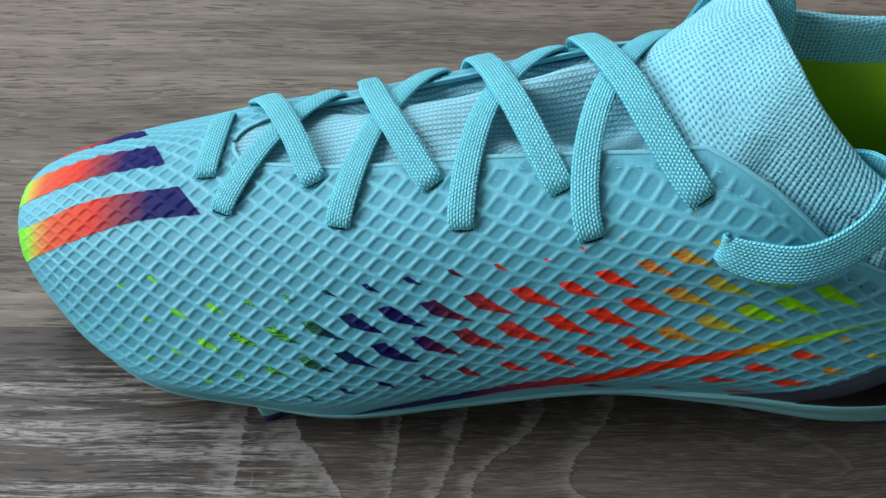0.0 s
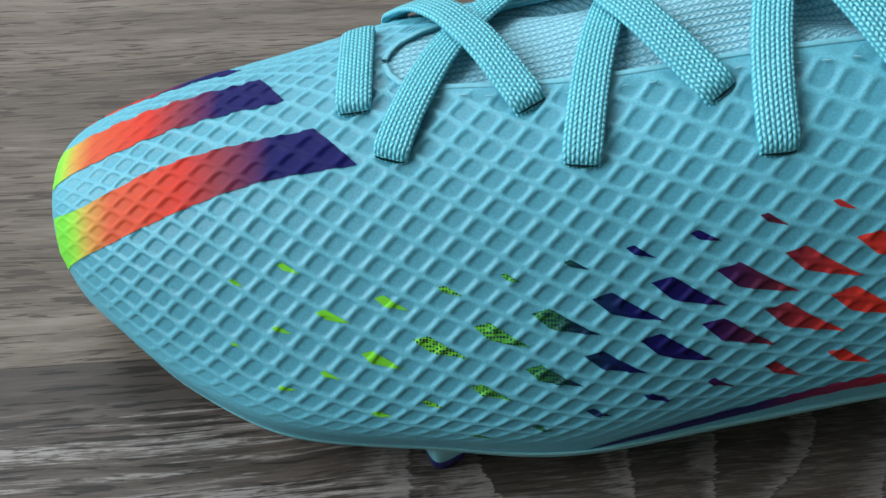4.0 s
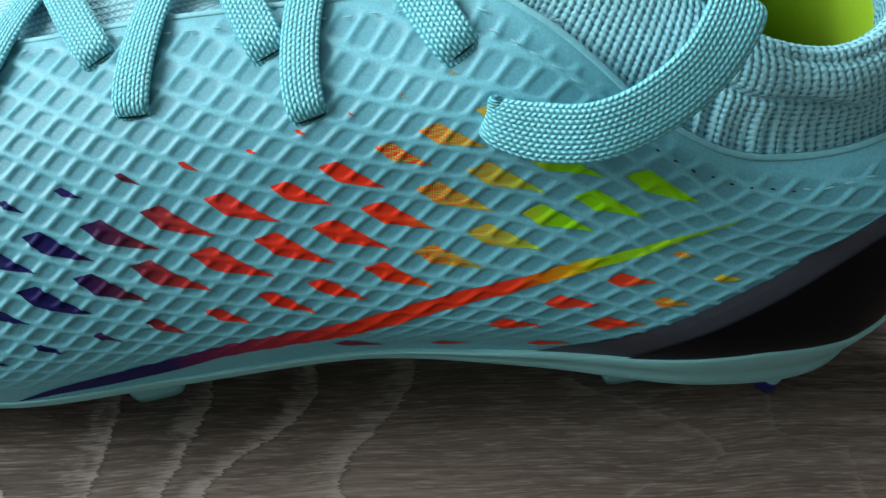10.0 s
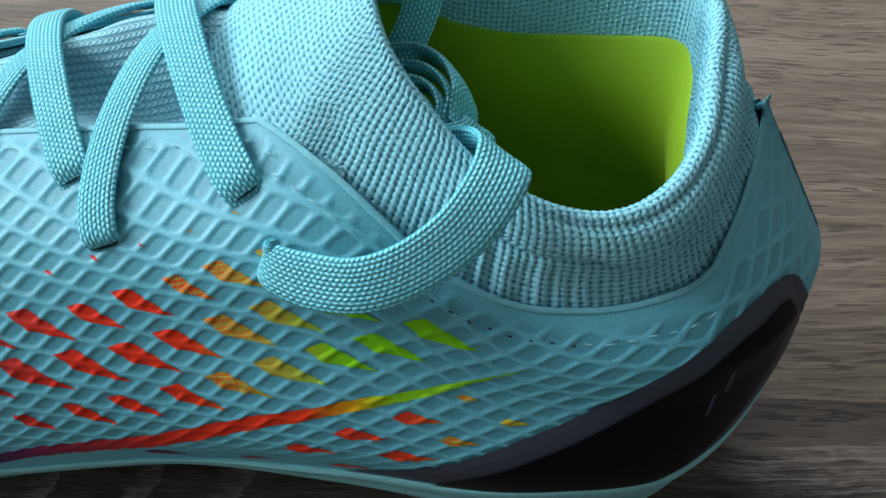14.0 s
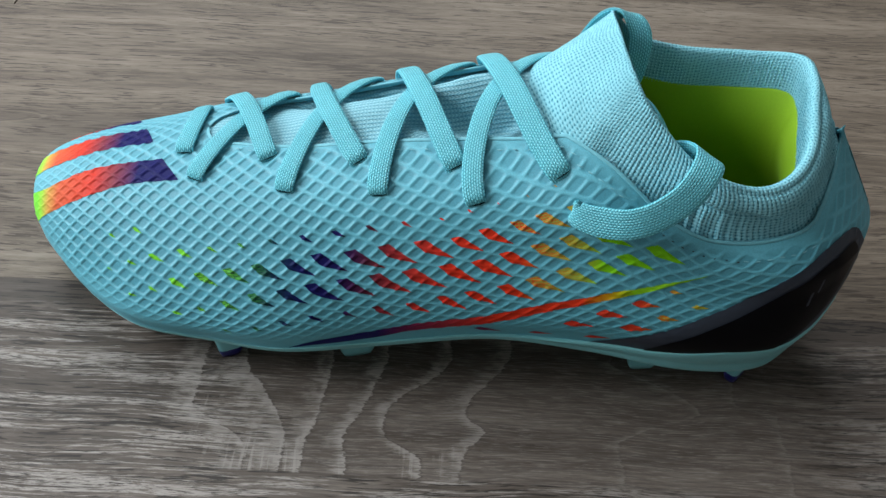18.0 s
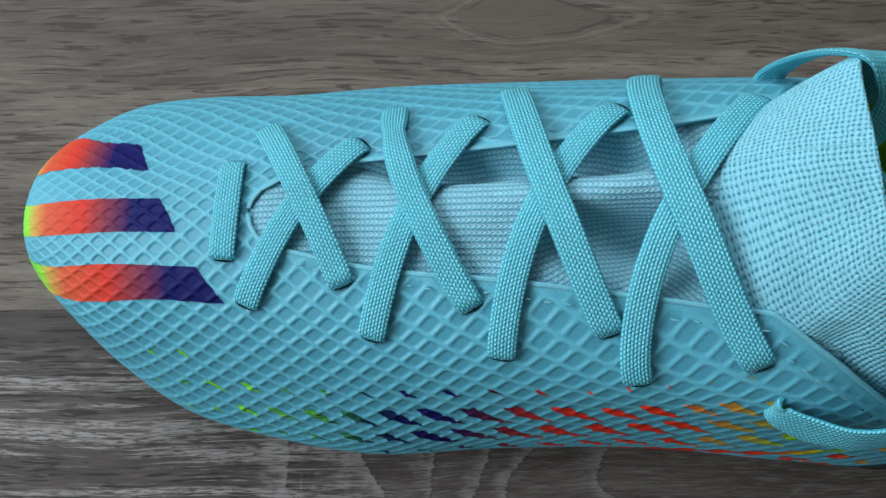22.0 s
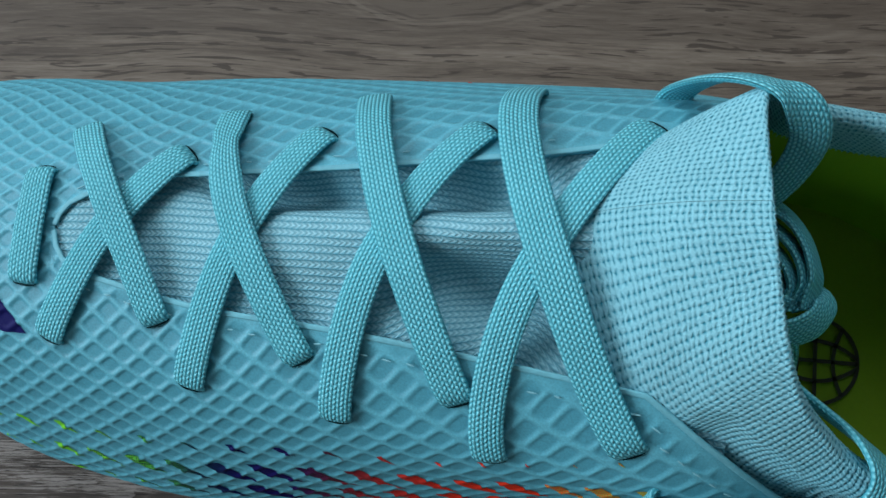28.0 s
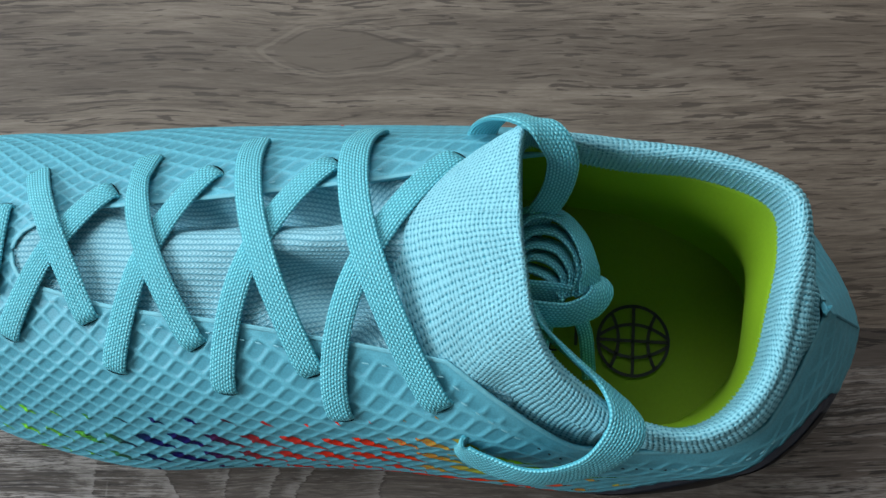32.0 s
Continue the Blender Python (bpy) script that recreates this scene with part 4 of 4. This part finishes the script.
# laces: flat braided ribbons
def ribbon(name, path, width_dir, width=0.0063, thick=0.0016, mat=None, taper=None, parent=None, label=""):
    """A flat lace along a path, its width along the given directions, with rounded edges."""
    path = np.asarray(path, float)
    tang = np.gradient(path, axis=0)
    tang /= np.linalg.norm(tang, axis=1, keepdims=True) + 1e-12
    wd = np.asarray(width_dir, float)
    wd = wd - tang * (wd * tang).sum(1, keepdims=True)
    wd /= np.linalg.norm(wd, axis=1, keepdims=True) + 1e-12
    up = np.cross(tang, wd)
    ang = np.linspace(0, 2 * np.pi, 32, endpoint=False)
    cx = np.sign(np.cos(ang)) * np.abs(np.cos(ang))**0.65
    cy = np.sign(np.sin(ang)) * np.abs(np.sin(ang))**0.8
    w = width * (np.ones(len(path)) if taper is None else np.asarray(taper))
    pts = path[:, None] + wd[:, None] * (w[:, None] * 0.5 * cx[None])[..., None] + up[:, None] * (thick * 0.5 * cy)[None, :, None]
    run = np.r_[0, np.cumsum(np.linalg.norm(np.diff(path, axis=0), axis=1))]
    girth = np.where(ang < np.pi, 0.5 * cx, -0.5 * cx + 1.0) * width
    uv = np.stack([np.broadcast_to(run[:, None], pts.shape[:2]), np.broadcast_to(girth[None], pts.shape[:2])], -1)
    ob = sheet(name, pts, mat or LACE, parent or laces, label, uv, wrap=True)
    return ob


laces = new("laces")
laces.parent = boot
tagged(laces, "mint blue flat braided laces, bow tucked inside")


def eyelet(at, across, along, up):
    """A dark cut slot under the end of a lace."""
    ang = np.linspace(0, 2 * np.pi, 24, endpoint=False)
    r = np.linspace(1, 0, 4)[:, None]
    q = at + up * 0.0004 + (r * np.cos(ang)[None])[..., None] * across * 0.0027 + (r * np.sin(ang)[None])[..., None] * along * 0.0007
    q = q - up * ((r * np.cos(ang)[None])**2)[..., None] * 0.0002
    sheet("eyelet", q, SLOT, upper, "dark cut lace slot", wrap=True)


def lace(ends, crown, bow=0.0, pinch=None, width=0.0064):
    (u0, v0), (u1, v1) = ends
    s = np.linspace(0, 1, 130)
    q = s * 1.03 - 0.015
    u, v = u0 + (u1 - u0) * q + bow * 4 * q * (1 - q) / 0.48, v0 + (v1 - v0) * q
    h = np.interp(s, [0, .008, .03, .10, .3, .5, .7, .90, .97, .992, 1], [-.0022, .0001, .0010, .0013, crown * .75 + .0003, crown, crown * .75 + .0003, .0013, .0010, .0001, -.0022])
    h = np.convolve(np.r_[[h[0]] * 2, h, [h[-1]] * 2], np.ones(5) / 5, "valid")
    p = last(u, v) + last_normal(u, v) * h[:, None]
    tang = np.gradient(p, axis=0)
    wide = np.cross(tang, last_normal(u, v))
    w = np.ones(130) if pinch is None else np.interp(s, [0, .03, .16, .22, .4, 1], [.95, 1, .96, .78, 1, 1])
    for k, way in ((0, -1), (-1, 1)):
        up = last_normal(np.array(ends[k][0]), np.array(ends[k][1]))
        at = last(np.array(ends[k][0]), np.array(ends[k][1]))
        along = p[10] - p[3] if k == 0 else p[-4] - p[-11]
        along = along - up * (along @ up)
        along /= np.linalg.norm(along)
        across = np.cross(up, along)
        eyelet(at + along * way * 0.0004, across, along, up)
    return ribbon("lace", p, wide, width, taper=w * np.interp(s, [0, .05, .95, 1], [.9, 1, 1, .9]))


lace(((.3467, .4374), (.3488, .581)), .0012)
for ends, bow in ((((.361, .3856), (.4239, .6077)), -.0033), (((.4353, .3756), (.4825, .6277)), -.0036), (((.4961, .3706), (.5375, .6194)), -.0055), (((.5475, .3606), (.5933, .6127)), -.0090)):
    lace(ends, .0012, bow)
for ends, bow, pin, wide in ((((.3645, .6494), (.4182, .428)), -.0008, None, .0063), (((.441, .6694), (.4818, .418)), -.0052, 1, .0066), (((.4982, .6912), (.5354, .408)), -.0040, None, .0069), (((.5520, .7028), (.5925, .3923)), -.0095, None, .0074)):
    lace(ends, .0031, bow, pin, wide)


def free_lace(keys, widths, n=140, name="lace", width=0.0070, taper=None):
    t = np.linspace(0, len(keys) - 1, n)
    return ribbon(name, spline(keys, t), spline(widths, t), width, taper=None if taper is None else np.interp(t, *taper))


# near end: out of the last slot, round over the rim and into the boot
free_lace([(.0440, -.0385, .0735), (.0398, -.0408, .0742), (.0405, -.0430, .0740), (.0465, -.0455, .0742), (.0545, -.0472, .0758), (.0625, -.0460, .0795), (.0695, -.0425, .0850), (.0737, -.0362, .0905), (.0718, -.0295, .0885), (.0640, -.0215, .0810), (.0575, -.0150, .0750), (.0555, -.0100, .0720)],
          [(.1, .6, .8), (.2, .55, .8), (.2, .4, .85), (.05, .45, .9), (-.15, .4, .9), (-.4, .3, .8), (-.65, .3, .65), (-.8, .45, .35), (-.8, .5, .3), (-.7, .5, .4), (-.5, .5, .7), (-.4, .5, .7)], width=.0088, taper=([0, 1, 2, 3], [.45, .6, .85, 1]))
# far end: up round the tongue's tip and down inside
free_lace([(.0395, .0300, .0700), (.0410, .0325, .0770), (.0445, .0310, .0890), (.0490, .0280, .0970), (.0540, .0250, .0990), (.0580, .0205, .0950), (.0575, .0155, .0865), (.0540, .0110, .0775), (.0510, .0070, .0720)],
          [(1, .1, 0), (1, .1, .0), (.9, .2, -.2), (.8, .2, -.4), (.9, .2, -.3), (1, .1, .0), (1, .1, .0), (1, 0, 0), (1, 0, 0)])
# the bow folded into the boot
LOOPS = (
    ((.0668, -.0043, .0735), (.0665, .0007, .0765), (.0643, .0064, .0775), (.0603, .0109, .0778), (.0552, .0126, .0778), (.0505, .0109, .0775), (.0474, .0064, .0770), (.0466, .0014, .0765), (.0480, -.0026, .0758), (.0517, -.0053, .0750), (.0570, -.0058, .0742), (.0617, -.0060, .0725)),
    ((.0650, -.0050, .0722), (.0652, -.0004, .0752), (.0630, .0048, .0762), (.0586, .0084, .0766), (.0532, .0086, .0764), (.0492, .0056, .0758), (.0478, .0020, .0750)),
    ((.0634, -.0054, .0720), (.0633, -.0008, .0745), (.0600, .0040, .0756), (.0546, .0056, .0757), (.0502, .0042, .0752), (.0482, .0014, .0746)),
    ((.0622, -.0055, .0720), (.0612, -.0012, .0740), (.0576, .0020, .0750), (.0530, .0028, .0750), (.0485, .0010, .0742)),
    ((.0614, -.0056, .0718), (.0590, -.0026, .0736), (.0552, -.0008, .0744), (.0510, .0000, .0744), (.0478, -.0008, .0738)),
)
for k, keys in enumerate(LOOPS):
    away = [np.array(q[:2]) - np.array((.0565, .0005 - .0012 * k)) for q in keys]
    wid = [(.55 * d[0] / np.hypot(*d), .55 * d[1] / np.hypot(*d), -.8) for d in away]
    free_lace(keys, wid, 130, "bow_loop", .0076 if k == 0 else .0062)
free_lace([(.0480, -.0075, .0700), (.0505, -.0092, .0715), (.0559, -.0104, .0728), (.0622, -.0104, .0732), (.0676, -.0080, .0732), (.0698, -.0046, .0730), (.0684, -.0028, .0722), (.0640, -.0036, .0708)], [(0, -.62, -.78)] * 4 + [(.5, -.5, -.7), (.75, .1, -.65), (.4, .6, -.7), (.1, .7, -.7)], 120, "bow_knot", .0078)
free_lace([(.0650, -.0090, .0680), (.0676, -.0135, .0620), (.0692, -.0190, .0545), (.0702, -.0232, .0500)], [(1, .2, 0)] * 4, 60, "lace_tail", .0036)
free_lace([(.0580, -.0110, .0660), (.0570, -.0180, .0580), (.0555, -.0260, .0480), (.0550, -.0300, .0440)], [(1, .2, 0)] * 4, 60, "lace_tail", .0040)

# stitches along the throat and the collar seam
bm = bmesh.new()
bmesh.ops.create_uvsphere(bm, u_segments=8, v_segments=6, radius=1.0, matrix=Matrix.Diagonal((0.0009, 0.00017, 0.00016, 1)))
stitch_mesh = bpy.data.meshes.new("stitch")
bm.to_mesh(stitch_mesh)
bm.free()
stitch_mesh.materials.append(THREAD)


hole_mesh = stitch_mesh.copy()
hole_mesh.name = "stitch_hole"
hole_mesh.materials.clear()
hole_mesh.materials.append(DARK)
chance = random.Random(4)


def stitches(values, inset, u0, u1, gap, holes=False):
    us = np.linspace(u0, u1, 800)
    v = cut(us, values) + inset
    p = last(us, v) + last_normal(us, v) * 0.0004
    run = np.r_[0, np.cumsum(np.linalg.norm(np.diff(p, axis=0), axis=1))]
    for d in np.arange(gap / 2, run[-1], gap):
        k = int(np.searchsorted(run, d))
        k = min(max(k, 1), 798)
        x = Vector(p[k + 1] - p[k - 1]).normalized()
        z = Vector(last_normal(us[k], v[k]))
        y = z.cross(x).normalized()
        ob = new("stitch_hole" if holes else "stitch", hole_mesh if holes else stitch_mesh)
        ob.parent = upper
        x = (x + y * chance.uniform(-0.16, 0.16)).normalized()
        y = z.cross(x).normalized()
        size = chance.uniform(0.65, 1.1)
        ob.matrix_world = Matrix((x, y, x.cross(y))).transposed().to_4x4() @ Matrix.Diagonal((size * (0.5 if holes else 1), 1, 1, 1))
        ob.location = Vector(p[k]) + y * chance.uniform(-0.00025, 0.00025)


stitches(CUT_NEAR, -0.012, .366, .60, .0044)
stitches(CUT_FAR, 0.012, .366, .56, .0044)
stitches(CUT_NEAR, -0.022, .600, .632, .0036)
stitches(CUT_NEAR, -0.024, .636, .705, .0034, True)
stitches(CUT_NEAR, -0.024, .705, .80, .0034)

# the folded edge round the throat
for values, side in ((CUT_NEAR, -1), (CUT_FAR, 1)):
    us = np.r_[np.linspace(.3591, .368, 40), np.linspace(.368, .60, 150)[1:]]
    v = cut(us, values)
    p = last(us, v) - last_normal(us, v) * 0.00005
    ribbon("throat_edge", p, np.cross(np.gradient(p, axis=0), last_normal(us, v)), 0.0011, 0.0006, EDGE, parent=upper, label="pale folded edge of the throat")

# the pale edge where the skin meets the knit collar
for values in (CUT_NEAR, CUT_FAR):
    us = np.linspace(.60, .945, 240)
    v = cut(us, values)
    p = last(us, v) - last_normal(us, v) * 0.0001
    ribbon("collar_edge", p, np.cross(np.gradient(p, axis=0), last_normal(us, v)), 0.0011, 0.0007, EDGE, parent=upper, label="pale cut edge along the collar")

# the upright seam down the back of the heel
v = np.linspace(.31, .44, 60)
p = last(np.full(60, 1.0), v) + np.array([-0.00025, 0, 0])
ribbon("heel_seam", p, np.tile((0.0, 1.0, 0.0), (60, 1)), 0.0007, 0.0005, SEAM_DARK, parent=upper, label="dark closing seam at the heel")

# prints on the insole: a globe, a bar and letters
def flat_line(xy, width, z=0.03445):
    xy = np.asarray(xy, float)
    t = np.gradient(xy, axis=0)
    t /= np.linalg.norm(t, axis=1, keepdims=True) + 1e-9
    n = np.stack([-t[:, 1], t[:, 0]], -1)
    a, b = xy + n * width / 2, xy - n * width / 2
    q = np.stack([np.c_[a, np.full(len(a), z)], np.c_[b, np.full(len(b), z)]], 1)
    return q.reshape(-1, 3), grid_faces(len(a), 2)


vs, fs = [], []
gx, gy, gr = .0834, -.0119, .0094
ang = np.linspace(0, 2 * np.pi, 60)
lines = [np.stack([gx + gr * np.cos(ang), gy + gr * np.sin(ang)], -1)]
t = np.linspace(-1, 1, 30)
lines += [np.stack([gx + 0 * t, gy + gr * t], -1), np.stack([gx + gr * t, gy + 0 * t], -1)]
for side_sign in (-1, 1):
    lines.append(np.stack([gx + side_sign * gr * (.42 + .22 * t**2 + .0 * t), gy + gr * t * .78], -1))
    lines.append(np.stack([gx + gr * t * .97, gy + side_sign * gr * (.47 - .35 * t**2)], -1))
lines.append(np.stack([.0681 + 0 * t, -.009 + .005 * t], -1))
count = 0
for one in lines:
    q, f = flat_line(one, .0009)
    vs.append(q)
    fs.append(f + count)
    count += len(q)
globe = new("globe_print", mesh_of("globe_print", np.concatenate(vs), np.concatenate(fs), DARK))
globe.parent = boot
tagged(globe, "dark line globe printed on the insole")
for letter, x in (("W", .0478), ("S", .0545), ("E", .0603)):
    c = bpy.data.curves.new("lettering", "FONT")
    c.body, c.size = letter, .0058
    c.materials.append(DARK)
    ob = new("lettering", c)
    ob.parent = boot
    ob.matrix_world = pose(x, -.0158, .03445)
